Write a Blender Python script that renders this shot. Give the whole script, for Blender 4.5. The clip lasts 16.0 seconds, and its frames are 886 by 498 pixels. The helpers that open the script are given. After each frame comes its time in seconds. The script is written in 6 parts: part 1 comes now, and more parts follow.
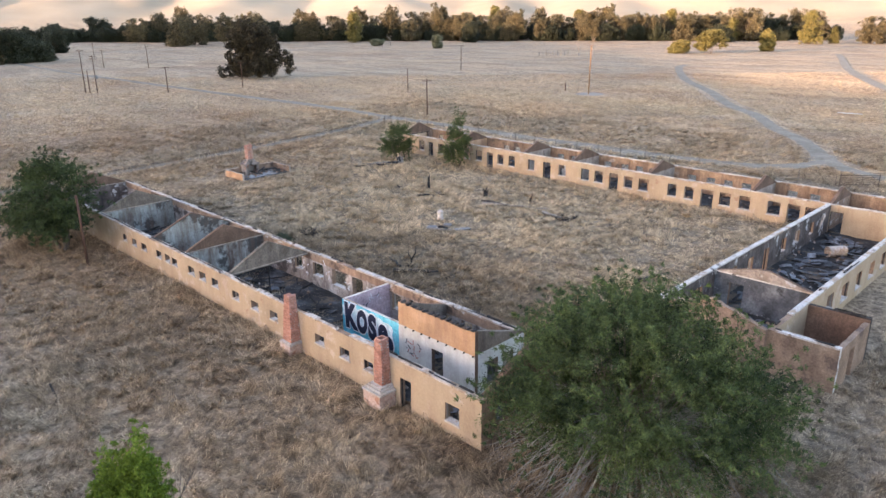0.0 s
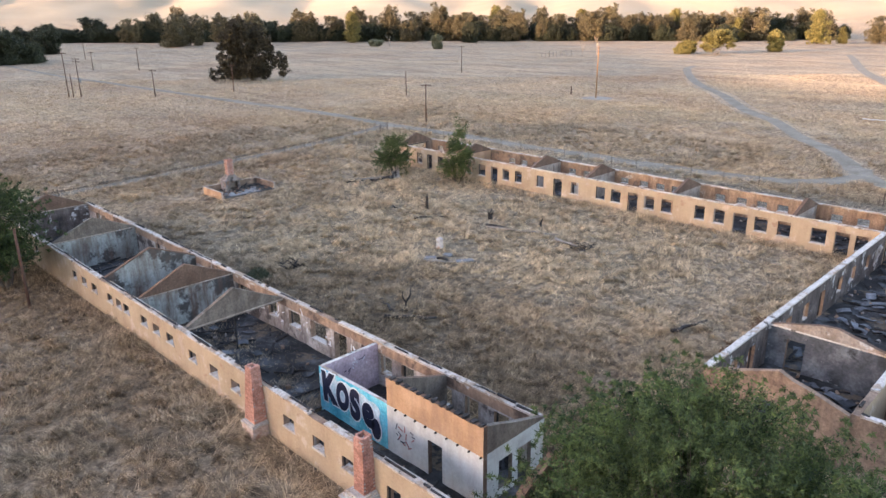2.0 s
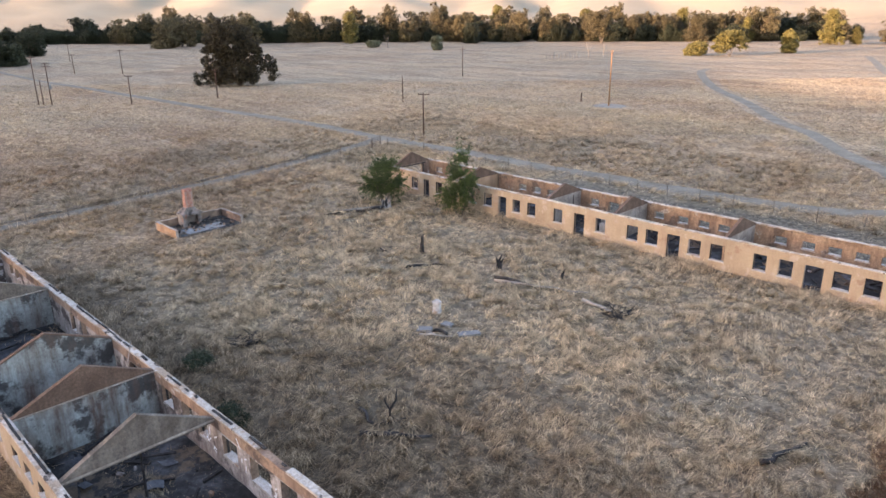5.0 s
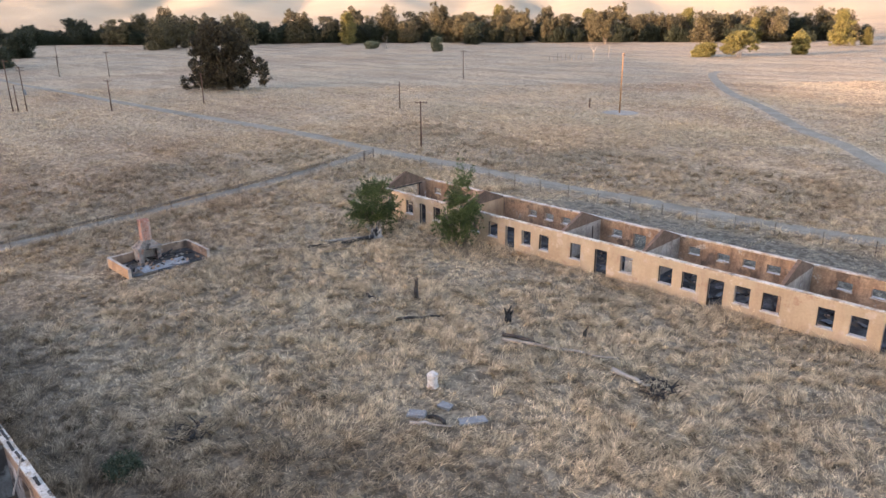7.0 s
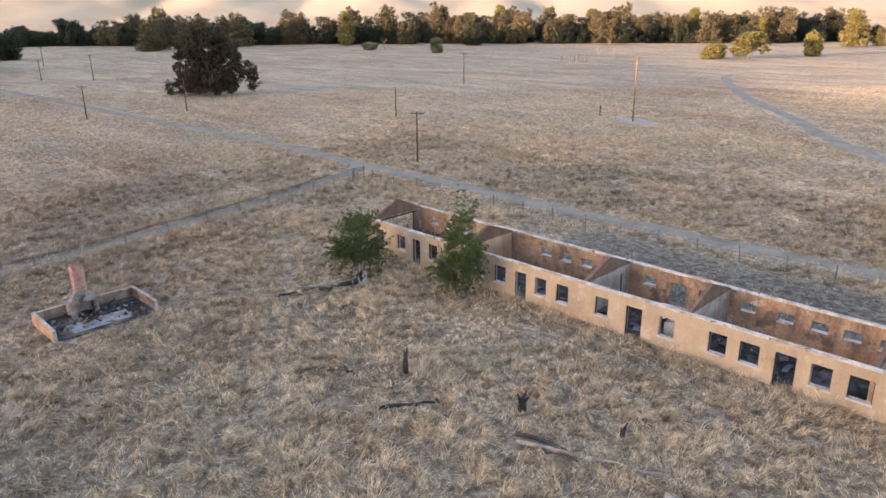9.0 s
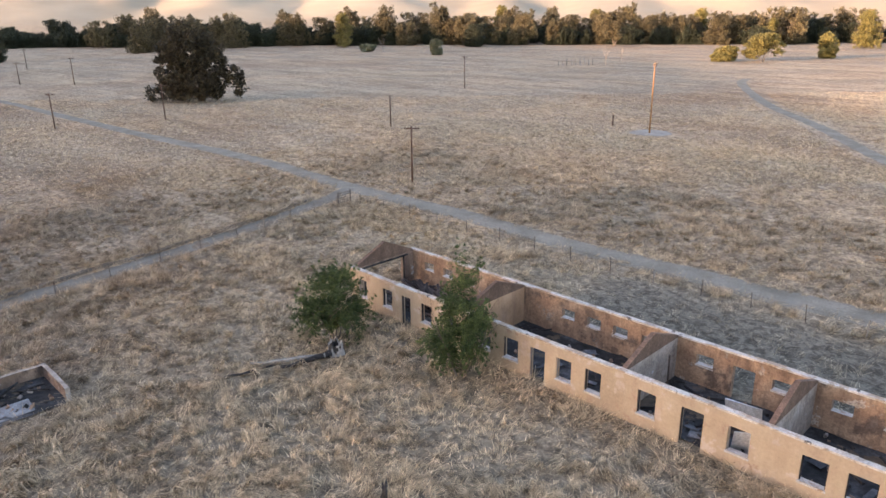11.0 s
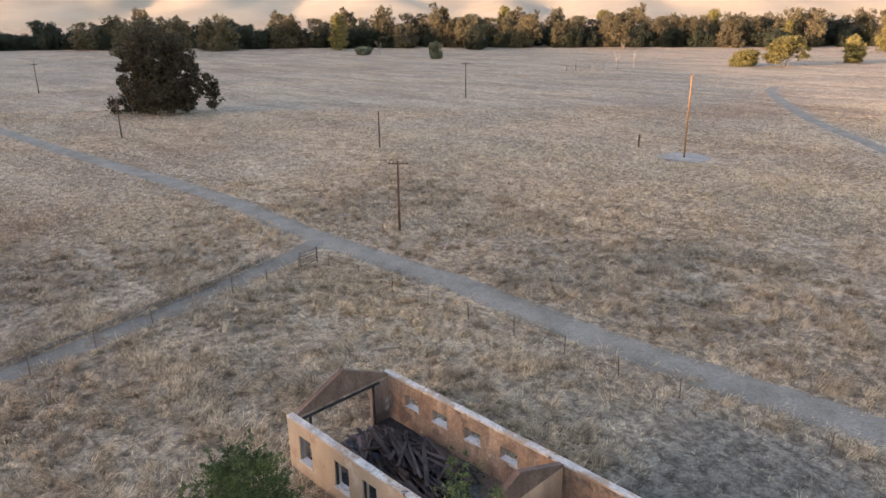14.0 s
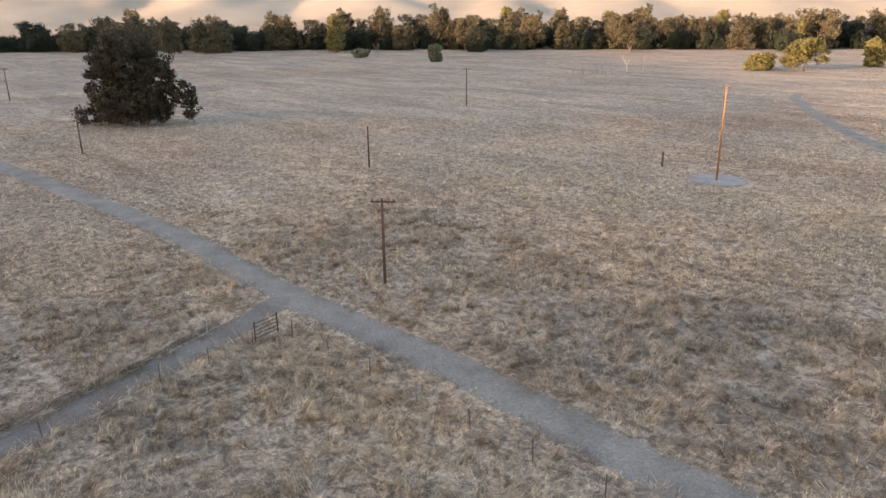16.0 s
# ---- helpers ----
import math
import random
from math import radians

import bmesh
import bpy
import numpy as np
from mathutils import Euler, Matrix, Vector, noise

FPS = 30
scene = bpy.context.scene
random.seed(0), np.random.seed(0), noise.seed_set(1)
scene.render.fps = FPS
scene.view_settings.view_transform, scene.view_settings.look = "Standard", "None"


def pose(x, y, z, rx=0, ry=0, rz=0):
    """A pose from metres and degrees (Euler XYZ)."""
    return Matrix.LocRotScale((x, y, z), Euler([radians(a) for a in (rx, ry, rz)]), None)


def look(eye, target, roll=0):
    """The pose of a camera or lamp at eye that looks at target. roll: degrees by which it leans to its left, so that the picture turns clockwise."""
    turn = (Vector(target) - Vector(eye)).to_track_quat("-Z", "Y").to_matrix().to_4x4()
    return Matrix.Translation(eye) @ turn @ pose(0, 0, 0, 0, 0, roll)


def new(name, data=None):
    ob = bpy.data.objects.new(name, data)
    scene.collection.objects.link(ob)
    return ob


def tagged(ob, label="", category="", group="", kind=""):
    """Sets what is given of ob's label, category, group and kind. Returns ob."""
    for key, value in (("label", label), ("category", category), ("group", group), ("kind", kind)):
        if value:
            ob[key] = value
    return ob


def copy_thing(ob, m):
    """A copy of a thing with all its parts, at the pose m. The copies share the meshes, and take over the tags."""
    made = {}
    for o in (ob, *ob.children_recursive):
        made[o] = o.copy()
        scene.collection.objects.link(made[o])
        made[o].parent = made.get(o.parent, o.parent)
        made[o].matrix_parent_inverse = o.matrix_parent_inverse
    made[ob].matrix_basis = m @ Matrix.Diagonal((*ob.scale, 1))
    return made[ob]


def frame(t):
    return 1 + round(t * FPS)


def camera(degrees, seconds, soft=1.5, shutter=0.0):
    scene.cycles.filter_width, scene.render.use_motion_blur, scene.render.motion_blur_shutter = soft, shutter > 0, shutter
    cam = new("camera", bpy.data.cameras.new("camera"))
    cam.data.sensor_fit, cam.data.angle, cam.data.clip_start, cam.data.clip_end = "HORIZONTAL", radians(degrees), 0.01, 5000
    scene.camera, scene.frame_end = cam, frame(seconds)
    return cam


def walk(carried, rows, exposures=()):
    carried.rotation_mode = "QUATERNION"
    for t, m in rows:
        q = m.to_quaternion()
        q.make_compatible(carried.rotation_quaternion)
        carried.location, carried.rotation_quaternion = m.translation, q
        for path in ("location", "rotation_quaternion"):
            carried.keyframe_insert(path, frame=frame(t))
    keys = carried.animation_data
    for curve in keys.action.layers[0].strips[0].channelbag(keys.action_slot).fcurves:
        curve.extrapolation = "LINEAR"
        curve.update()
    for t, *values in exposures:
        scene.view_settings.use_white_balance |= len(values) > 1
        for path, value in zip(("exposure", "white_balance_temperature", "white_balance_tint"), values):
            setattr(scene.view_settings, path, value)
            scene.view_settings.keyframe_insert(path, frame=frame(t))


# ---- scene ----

# ================= camera =================
cam = camera(63.98, 16.0)
PATH = [  # seconds, place, tilt, lean, heading
    (0, 9.727, 2.074, 19.954, -18.628, 0.407, 45.037),
    (1, 6.660, 5.181, 20.025, -18.647, 0.436, 45.049),
    (2, 3.568, 8.328, 20.081, -18.664, 0.463, 45.061),
    (3, 0.418, 11.552, 20.127, -18.677, 0.487, 45.076),
    (4, -2.820, 14.883, 20.166, -18.687, 0.509, 45.092),
    (5, -6.171, 18.346, 20.203, -18.694, 0.529, 45.109),
    (6, -9.653, 21.962, 20.239, -18.698, 0.546, 45.128),
    (7, -13.281, 25.744, 20.276, -18.699, 0.561, 45.149),
    (8, -17.063, 29.702, 20.316, -18.698, 0.573, 45.171),
    (9, -21.004, 33.837, 20.361, -18.693, 0.583, 45.195),
    (10, -25.101, 38.148, 20.409, -18.685, 0.591, 45.220),
    (11, -29.348, 42.627, 20.461, -18.674, 0.597, 45.247),
    (12, -33.734, 47.260, 20.515, -18.660, 0.600, 45.276),
    (13, -38.240, 52.029, 20.569, -18.644, 0.600, 45.306),
    (14, -42.846, 56.908, 20.623, -18.624, 0.598, 45.337),
    (15, -47.523, 61.868, 20.671, -18.601, 0.594, 45.370),
    (16, -52.239, 66.874, 20.712, -18.575, 0.588, 45.405),
]
EXPOSURE = 2.78
walk(cam, [(t, pose(x, y, z, 90 + tilt, 0, head) @ pose(0, 0, 0, 0, 0, -lean)) for t, x, y, z, tilt, lean, head in PATH],
     exposures=[(0, EXPOSURE + 0.20, 6380, 27), (5, EXPOSURE + 0.06, 6400, 28), (10, EXPOSURE, 6420, 28), (16, EXPOSURE - 0.24, 6420, 27)])

# ================= world and sun =================
SUN_EL = radians(6.5)
LIGHT = Vector((0.31, 0.95, 0)).normalized()            # the way the sunlight travels over the ground
ALONG = Vector((LIGHT.y, -LIGHT.x, 0))
world = bpy.data.worlds.new("sky")
scene.world = world
world.use_nodes = True
wn = world.node_tree.nodes
sky = wn.new("ShaderNodeTexSky")
sky.sky_type = "NISHITA"
sky.sun_disc = False
sky.sun_elevation = SUN_EL
sky.sun_rotation = math.atan2(-LIGHT.x, -LIGHT.y)
sky.altitude = 200
sky.dust_density = 1.6
world.node_tree.links.new(sky.outputs[0], wn["Background"].inputs[0])
wn["Background"].inputs[1].default_value = 0.15
sun_data = bpy.data.lights.new("sun", "SUN")
sun_data.energy = 2.7
sun_data.angle = radians(0.6)
sun_data.color = (1.0, 0.74, 0.47)
sun_ob = new("sun", sun_data)
sun_ob.matrix_world = look((0, 0, 60), Vector((0, 0, 60)) + Vector((LIGHT.x, LIGHT.y, -math.tan(SUN_EL))))


# ================= materials =================
def mat(name, stops, scale=1.0, fine=12.0, rough=0.9, bump=0.3, stretch=(1, 1, 1), streak=None, vary=0.0, island=0.0, patch=None, metal=0.0, grain_amp=(0.62, 1.25), patch2=None):
    """Weathered surface. stops: colours from dark to light over broad noise; fine: grain scale; streak: (colour, amount) run-down stains;
    patch: (colour, scale, threshold) of flaked areas; vary: brightness change from object to object; island: from piece to piece."""
    m = bpy.data.materials.new(name)
    m.use_nodes = True
    nt = m.node_tree
    N, Lk = nt.nodes, nt.links
    b = N["Principled BSDF"]
    b.inputs["Roughness"].default_value = rough
    b.inputs["Metallic"].default_value = metal
    b.inputs["Specular IOR Level"].default_value = 0.25
    tc = N.new("ShaderNodeTexCoord")
    mp = N.new("ShaderNodeMapping")
    mp.inputs["Scale"].default_value = stretch
    Lk.new(tc.outputs["Object"], mp.inputs[0])

    def noise_tex(sc, detail=5.0, rgh=0.6, src=None):
        n = N.new("ShaderNodeTexNoise")
        n.inputs["Scale"].default_value = sc
        n.inputs["Detail"].default_value = detail
        n.inputs["Roughness"].default_value = rgh
        Lk.new((src or mp).outputs[0], n.inputs[0])
        return n

    def ramp_of(fac, cols, lo=0.3, hi=0.7):
        r = N.new("ShaderNodeValToRGB")
        e = r.color_ramp.elements
        while len(e) < len(cols):
            e.new(0.5)
        for i, c in enumerate(cols):
            e[i].position = lo + (hi - lo) * i / max(1, len(cols) - 1)
            e[i].color = (*c, 1)
        Lk.new(fac, r.inputs[0])
        return r

    def mix(kind, fac, a, bb):
        x = N.new("ShaderNodeMix")
        x.data_type, x.blend_type = "RGBA", kind
        if isinstance(fac, float):
            x.inputs[0].default_value = fac
        else:
            Lk.new(fac, x.inputs[0])
        Lk.new(a, x.inputs[6])
        if isinstance(bb, tuple):
            x.inputs[7].default_value = (*bb, 1)
        else:
            Lk.new(bb, x.inputs[7])
        return x.outputs[2]

    broad = noise_tex(scale)
    col = ramp_of(broad.outputs[0], stops).outputs[0]
    grain = noise_tex(fine, 6.0, 0.7)
    g = ramp_of(grain.outputs[0], [(grain_amp[0],) * 3, (grain_amp[1],) * 3]).outputs[0]
    if patch:
        pn = noise_tex(patch[1], 6.0, 0.65)
        pr = ramp_of(pn.outputs[0], [(0, 0, 0), (1, 1, 1)], patch[2], patch[2] + 0.04).outputs[0]
        col = mix("MIX", pr, col, patch[0])
    if patch2:
        pn = noise_tex(patch2[1], 7.0, 0.68)
        pr = ramp_of(pn.outputs[0], [(0, 0, 0), (0.92, 0.92, 0.92)], patch2[2], patch2[2] + 0.07).outputs[0]
        col = mix("MIX", pr, col, patch2[0])
    if streak:
        sm = N.new("ShaderNodeMapping")
        sm.inputs["Scale"].default_value = (0.9, 0.9, 0.16)
        Lk.new(tc.outputs["Object"], sm.inputs[0])
        sn = noise_tex(1.5, 7.0, 0.68, sm)
        sr = ramp_of(sn.outputs[0], [(0, 0, 0), (streak[1],) * 3], 0.45, 0.68).outputs[0]
        col = mix("MIX", sr, col, streak[0])
    col = mix("MULTIPLY", 1.0, col, g)
    if vary or island:
        info = N.new("ShaderNodeObjectInfo") if vary else N.new("ShaderNodeNewGeometry")
        rnd = info.outputs["Random"] if vary else info.outputs["Random Per Island"]
        amt = vary or island
        vr = ramp_of(rnd, [(1 - amt,) * 3, (1 + amt,) * 3], 0.0, 1.0).outputs[0]
        col = mix("MULTIPLY", 1.0, col, vr)
    Lk.new(col, b.inputs["Base Color"])
    if bump:
        bp = N.new("ShaderNodeBump")
        bp.inputs["Strength"].default_value = bump
        bp.inputs["Distance"].default_value = 0.03
        Lk.new(grain.outputs[0], bp.inputs["Height"])
        Lk.new(bp.outputs[0], b.inputs["Normal"])
    return m


def leaf_mat(name, dark, light, through_amt=0.25):
    m = bpy.data.materials.new(name)
    m.use_nodes = True
    N, Lk = m.node_tree.nodes, m.node_tree.links
    b = N["Principled BSDF"]
    b.inputs["Roughness"].default_value = 0.6
    b.inputs["Specular IOR Level"].default_value = 0.2
    geo = N.new("ShaderNodeNewGeometry")
    info = N.new("ShaderNodeObjectInfo")
    tc = N.new("ShaderNodeTexCoord")
    n = N.new("ShaderNodeTexNoise")
    n.inputs["Scale"].default_value = 0.55
    n.inputs["Detail"].default_value = 3
    Lk.new(tc.outputs["Object"], n.inputs[0])
    add = N.new("ShaderNodeMath")
    add.operation = "MULTIPLY_ADD"
    Lk.new(geo.outputs["Random Per Island"], add.inputs[0])
    add.inputs[1].default_value = 0.45
    Lk.new(n.outputs[0], add.inputs[2])
    r = N.new("ShaderNodeValToRGB")
    r.color_ramp.elements[0].position, r.color_ramp.elements[0].color = 0.45, (*dark, 1)
    r.color_ramp.elements[1].position, r.color_ramp.elements[1].color = 0.98, (*light, 1)
    Lk.new(add.outputs[0], r.inputs[0])
    hs = N.new("ShaderNodeHueSaturation")
    val = N.new("ShaderNodeMapRange")
    val.inputs["To Min"].default_value, val.inputs["To Max"].default_value = 0.8, 1.2
    Lk.new(info.outputs["Random"], val.inputs[0])
    Lk.new(val.outputs[0], hs.inputs["Value"])
    Lk.new(r.outputs[0], hs.inputs["Color"])
    Lk.new(hs.outputs[0], b.inputs["Base Color"])
    tr = N.new("ShaderNodeBsdfTranslucent")
    Lk.new(hs.outputs[0], tr.inputs[0])
    mx = N.new("ShaderNodeMixShader")
    mx.inputs[0].default_value = through_amt
    Lk.new(b.outputs[0], mx.inputs[1])
    Lk.new(tr.outputs[0], mx.inputs[2])
    Lk.new(mx.outputs[0], N["Material Output"].inputs[0])
    return m


def field_mat(name, blades, gain=1.0):
    """Dry grass land: broad tonal drifts, tufted patches and fine straw, in world place."""
    m = bpy.data.materials.new(name)
    m.use_nodes = True
    N, Lk = m.node_tree.nodes, m.node_tree.links
    b = N["Principled BSDF"]
    b.inputs["Roughness"].default_value = 0.95
    b.inputs["Specular IOR Level"].default_value = 0.1
    geo = N.new("ShaderNodeNewGeometry")

    def nz(sc, det=5.0, rg=0.6, dist=0.0, stretch=None):
        n = N.new("ShaderNodeTexNoise")
        n.inputs["Scale"].default_value = sc
        n.inputs["Detail"].default_value = det
        n.inputs["Roughness"].default_value = rg
        n.inputs["Distortion"].default_value = dist
        if stretch:
            mp = N.new("ShaderNodeMapping")
            mp.inputs["Scale"].default_value = stretch
            mp.inputs["Rotation"].default_value = (0, 0, radians(-45))
            Lk.new(geo.outputs["Position"], mp.inputs[0])
            Lk.new(mp.outputs[0], n.inputs[0])
        else:
            Lk.new(geo.outputs["Position"], n.inputs[0])
        return n.outputs[0]

    def ramp(fac, pts):
        r = N.new("ShaderNodeValToRGB")
        e = r.color_ramp.elements
        while len(e) < len(pts):
            e.new(0.5)
        for i, (pos, c) in enumerate(pts):
            e[i].position, e[i].color = pos, (*c, 1)
        Lk.new(fac, r.inputs[0])
        return r.outputs[0]

    def mix(kind, fac, a, c):
        x = N.new("ShaderNodeMix")
        x.data_type, x.blend_type = "RGBA", kind
        if isinstance(fac, float):
            x.inputs[0].default_value = fac
        else:
            Lk.new(fac, x.inputs[0])
        Lk.new(a, x.inputs[6])
        if isinstance(c, tuple):
            x.inputs[7].default_value = (*c, 1)
        else:
            Lk.new(c, x.inputs[7])
        return x.outputs[2]

    straw = ramp(nz(0.35, 6.0, 0.65, 0.4), [(0.33, (0.27, 0.208, 0.150)), (0.47, (0.35, 0.275, 0.200)), (0.62, (0.46, 0.37, 0.268))])
    grey = ramp(nz(0.5, 5.0, 0.6), [(0.35, (0.26, 0.220, 0.172)), (0.65, (0.39, 0.335, 0.265))])
    col = mix("MIX", ramp(nz(0.045, 4.0, 0.55, 0.6), [(0.40, (0, 0, 0)), (0.60, (1, 1, 1))]), straw, grey)
    red = ramp(nz(0.016, 4.0, 0.6, 0.5), [(0.52, (0, 0, 0)), (0.72, (0.55, 0.55, 0.55))])
    col = mix("MIX", red, col, (0.21, 0.135, 0.095))
    pale = ramp(nz(0.012, 3.0, 0.6, 0.3, (1.0, 3.2, 1.0)), [(0.50, (0, 0, 0)), (0.70, (0.5, 0.5, 0.5))])
    col = mix("MIX", pale, col, (0.44, 0.375, 0.275))
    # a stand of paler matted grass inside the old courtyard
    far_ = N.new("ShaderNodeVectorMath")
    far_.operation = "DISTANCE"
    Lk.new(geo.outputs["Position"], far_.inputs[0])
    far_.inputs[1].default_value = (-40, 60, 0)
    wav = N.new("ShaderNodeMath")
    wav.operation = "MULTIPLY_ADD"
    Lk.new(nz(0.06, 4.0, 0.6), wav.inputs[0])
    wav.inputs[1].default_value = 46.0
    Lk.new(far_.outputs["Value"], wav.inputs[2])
    rng_ = N.new("ShaderNodeMapRange")
    rng_.inputs["From Min"].default_value, rng_.inputs["From Max"].default_value = 64.0, 40.0
    rng_.inputs["To Min"].default_value, rng_.inputs["To Max"].default_value = 0.0, 0.52
    Lk.new(wav.outputs[0], rng_.inputs[0])
    col = mix("MIX", rng_.outputs[0], col, (0.53, 0.44, 0.325))
    place = N.new("ShaderNodeSeparateXYZ")
    Lk.new(geo.outputs["Position"], place.inputs[0])

    def math_(op, a, c):
        x = N.new("ShaderNodeMath")
        x.operation = op
        for i, q in enumerate((a, c)):
            if isinstance(q, (int, float)):
                x.inputs[i].default_value = q
            else:
                Lk.new(q, x.inputs[i])
        return x.outputs[0]

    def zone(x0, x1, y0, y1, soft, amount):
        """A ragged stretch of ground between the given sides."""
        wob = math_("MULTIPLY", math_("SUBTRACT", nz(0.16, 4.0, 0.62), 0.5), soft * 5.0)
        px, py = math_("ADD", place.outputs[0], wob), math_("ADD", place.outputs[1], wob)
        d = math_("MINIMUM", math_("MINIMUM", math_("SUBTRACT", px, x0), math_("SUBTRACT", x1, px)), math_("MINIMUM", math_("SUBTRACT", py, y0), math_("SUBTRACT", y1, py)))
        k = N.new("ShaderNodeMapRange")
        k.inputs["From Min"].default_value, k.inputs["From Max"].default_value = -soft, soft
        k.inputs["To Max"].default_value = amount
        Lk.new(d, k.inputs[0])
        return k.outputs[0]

    # brown stubble beyond the lane, grey cinders behind the far wing, painted shade along the near one's courtyard side
    col = mix("MIX", zone(-150, -95, 20, 91, 6.0, 0.26), col, (0.26, 0.195, 0.15))
    col = mix("MIX", zone(-57, 20, 79, 91, 1.6, 0.72), col, (0.205, 0.192, 0.168))
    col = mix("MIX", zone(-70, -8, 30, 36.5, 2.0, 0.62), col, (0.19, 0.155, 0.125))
    # rank brown growth in the shaded corner of the courtyard and outside the near wing, painted shade under the great
    # bush, sparse ground darkened for shade by the annex
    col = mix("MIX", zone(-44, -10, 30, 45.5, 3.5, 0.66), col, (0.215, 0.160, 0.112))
    col = mix("MIX", zone(-75, -9, 12, 24, 3.5, 0.5), col, (0.27, 0.192, 0.125))
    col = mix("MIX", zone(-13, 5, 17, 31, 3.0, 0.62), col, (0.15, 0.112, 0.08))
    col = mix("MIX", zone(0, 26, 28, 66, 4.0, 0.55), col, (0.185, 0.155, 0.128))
    fine = nz(5.5, 6.0, 0.75, 0.5)
    col = mix("MULTIPLY", 1.0, col, ramp(fine, [(0.32, (0.46, 0.46, 0.46)), (0.68, (1.42, 1.42, 1.42))]))
    tuft = nz(1.6, 4.0, 0.6, 0.8)
    col = mix("MULTIPLY", 1.0, col, ramp(tuft, [(0.38, (0.54, 0.52, 0.50)), (0.60, (1.27, 1.26, 1.22))]))
    if blades:
        vr = ramp(geo.outputs["Random Per Island"], [(0.0, (0.74, 0.68, 0.61)), (0.5, (1.18, 1.11, 1.0)), (1.0, (1.62, 1.54, 1.37))])
        col = mix("MULTIPLY", 1.0, col, vr)
    if not blades:
        # short pale grass on the hills
        sep = N.new("ShaderNodeSeparateXYZ")
        Lk.new(geo.outputs["Position"], sep.inputs[0])
        hi = N.new("ShaderNodeMapRange")
        hi.inputs["From Min"].default_value, hi.inputs["From Max"].default_value = 1.5, 16.0
        Lk.new(sep.outputs[2], hi.inputs[0])
        # grey thatch round the buildings, darkened for the shade between tufts, closed pale turf further out
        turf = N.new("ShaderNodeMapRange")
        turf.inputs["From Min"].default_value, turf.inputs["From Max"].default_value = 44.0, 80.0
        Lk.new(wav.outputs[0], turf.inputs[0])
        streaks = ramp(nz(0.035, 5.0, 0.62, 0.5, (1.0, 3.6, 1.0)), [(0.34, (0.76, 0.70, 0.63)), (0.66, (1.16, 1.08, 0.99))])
        shaded_thatch = mix("MULTIPLY", 1.0, col, (0.50, 0.485, 0.46))
        col = mix("MIX", turf.outputs[0], shaded_thatch, mix("MULTIPLY", 1.0, col, streaks))
        slopes = ramp(nz(0.006, 6.0, 0.6, 0.4), [(0.35, (0.32, 0.255, 0.17)), (0.65, (0.41, 0.33, 0.225))])
        col = mix("MIX", hi.outputs[0], col, slopes)
    else:
        col = mix("MULTIPLY", 1.0, col, (gain, gain, gain))
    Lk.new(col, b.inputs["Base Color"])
    if not blades:
        bp = N.new("ShaderNodeBump")
        bp.inputs["Strength"].default_value = 0.7
        bp.inputs["Distance"].default_value = 0.25
        Lk.new(tuft, bp.inputs["Height"])
        Lk.new(bp.outputs[0], b.inputs["Normal"])
    else:
        tr = N.new("ShaderNodeBsdfTranslucent")
        Lk.new(col, tr.inputs[0])
        mx = N.new("ShaderNodeMixShader")
        mx.inputs[0].default_value = 0.35
        Lk.new(b.outputs[0], mx.inputs[1])
        Lk.new(tr.outputs[0], mx.inputs[2])
        Lk.new(mx.outputs[0], N["Material Output"].inputs[0])
    return m


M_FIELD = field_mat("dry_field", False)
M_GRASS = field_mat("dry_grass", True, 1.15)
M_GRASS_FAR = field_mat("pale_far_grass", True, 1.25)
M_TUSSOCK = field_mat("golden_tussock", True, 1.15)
M_GRAVEL = mat("pale_gravel", [(0.20, 0.178, 0.15), (0.27, 0.245, 0.21), (0.33, 0.30, 0.26)], 0.5, 7.0, 0.95, 0.4)
M_ROAD = mat("packed_dirt", [(0.152, 0.132, 0.100), (0.205, 0.180, 0.140), (0.256, 0.227, 0.180)], 0.35, 6.0, 0.95, 0.4, patch=((0.17, 0.145, 0.105), 0.5, 0.60))
M_SOIL = mat("dark_crumbly_soil", [(0.075, 0.056, 0.04), (0.125, 0.095, 0.068), (0.18, 0.142, 0.105)], 0.8, 5.0, 0.95, 0.6)
M_LANE = mat("dark_lane_dirt", [(0.118, 0.103, 0.080), (0.162, 0.142, 0.112), (0.205, 0.182, 0.146)], 0.35, 6.0, 0.95, 0.4, patch=((0.15, 0.115, 0.08), 0.5, 0.56))
M_BLUECHAR = mat("blue_black_plaster", [(0.045, 0.047, 0.05), (0.095, 0.10, 0.108), (0.19, 0.20, 0.21)], 0.7, 6.0, 0.95, 0.4, patch=((0.42, 0.40, 0.385), 1.0, 0.60), patch2=((0.03, 0.028, 0.027), 0.6, 0.56))
M_STUCCO = mat("tan_stucco", [(0.315, 0.232, 0.152), (0.38, 0.284, 0.188), (0.425, 0.325, 0.222)], 0.45, 7.0, 0.92, 0.25, streak=((0.28, 0.19, 0.13), 0.5), patch=((0.44, 0.345, 0.265), 0.9, 0.58), grain_amp=(0.86, 1.10), patch2=((0.31, 0.195, 0.13), 0.7, 0.60))
M_ADOBE = mat("raw_adobe", [(0.19, 0.125, 0.085), (0.27, 0.18, 0.125), (0.33, 0.23, 0.165)], 0.9, 8.0, 0.95, 0.5, streak=((0.12, 0.08, 0.06), 0.6), patch2=((0.13, 0.09, 0.07), 0.7, 0.58))
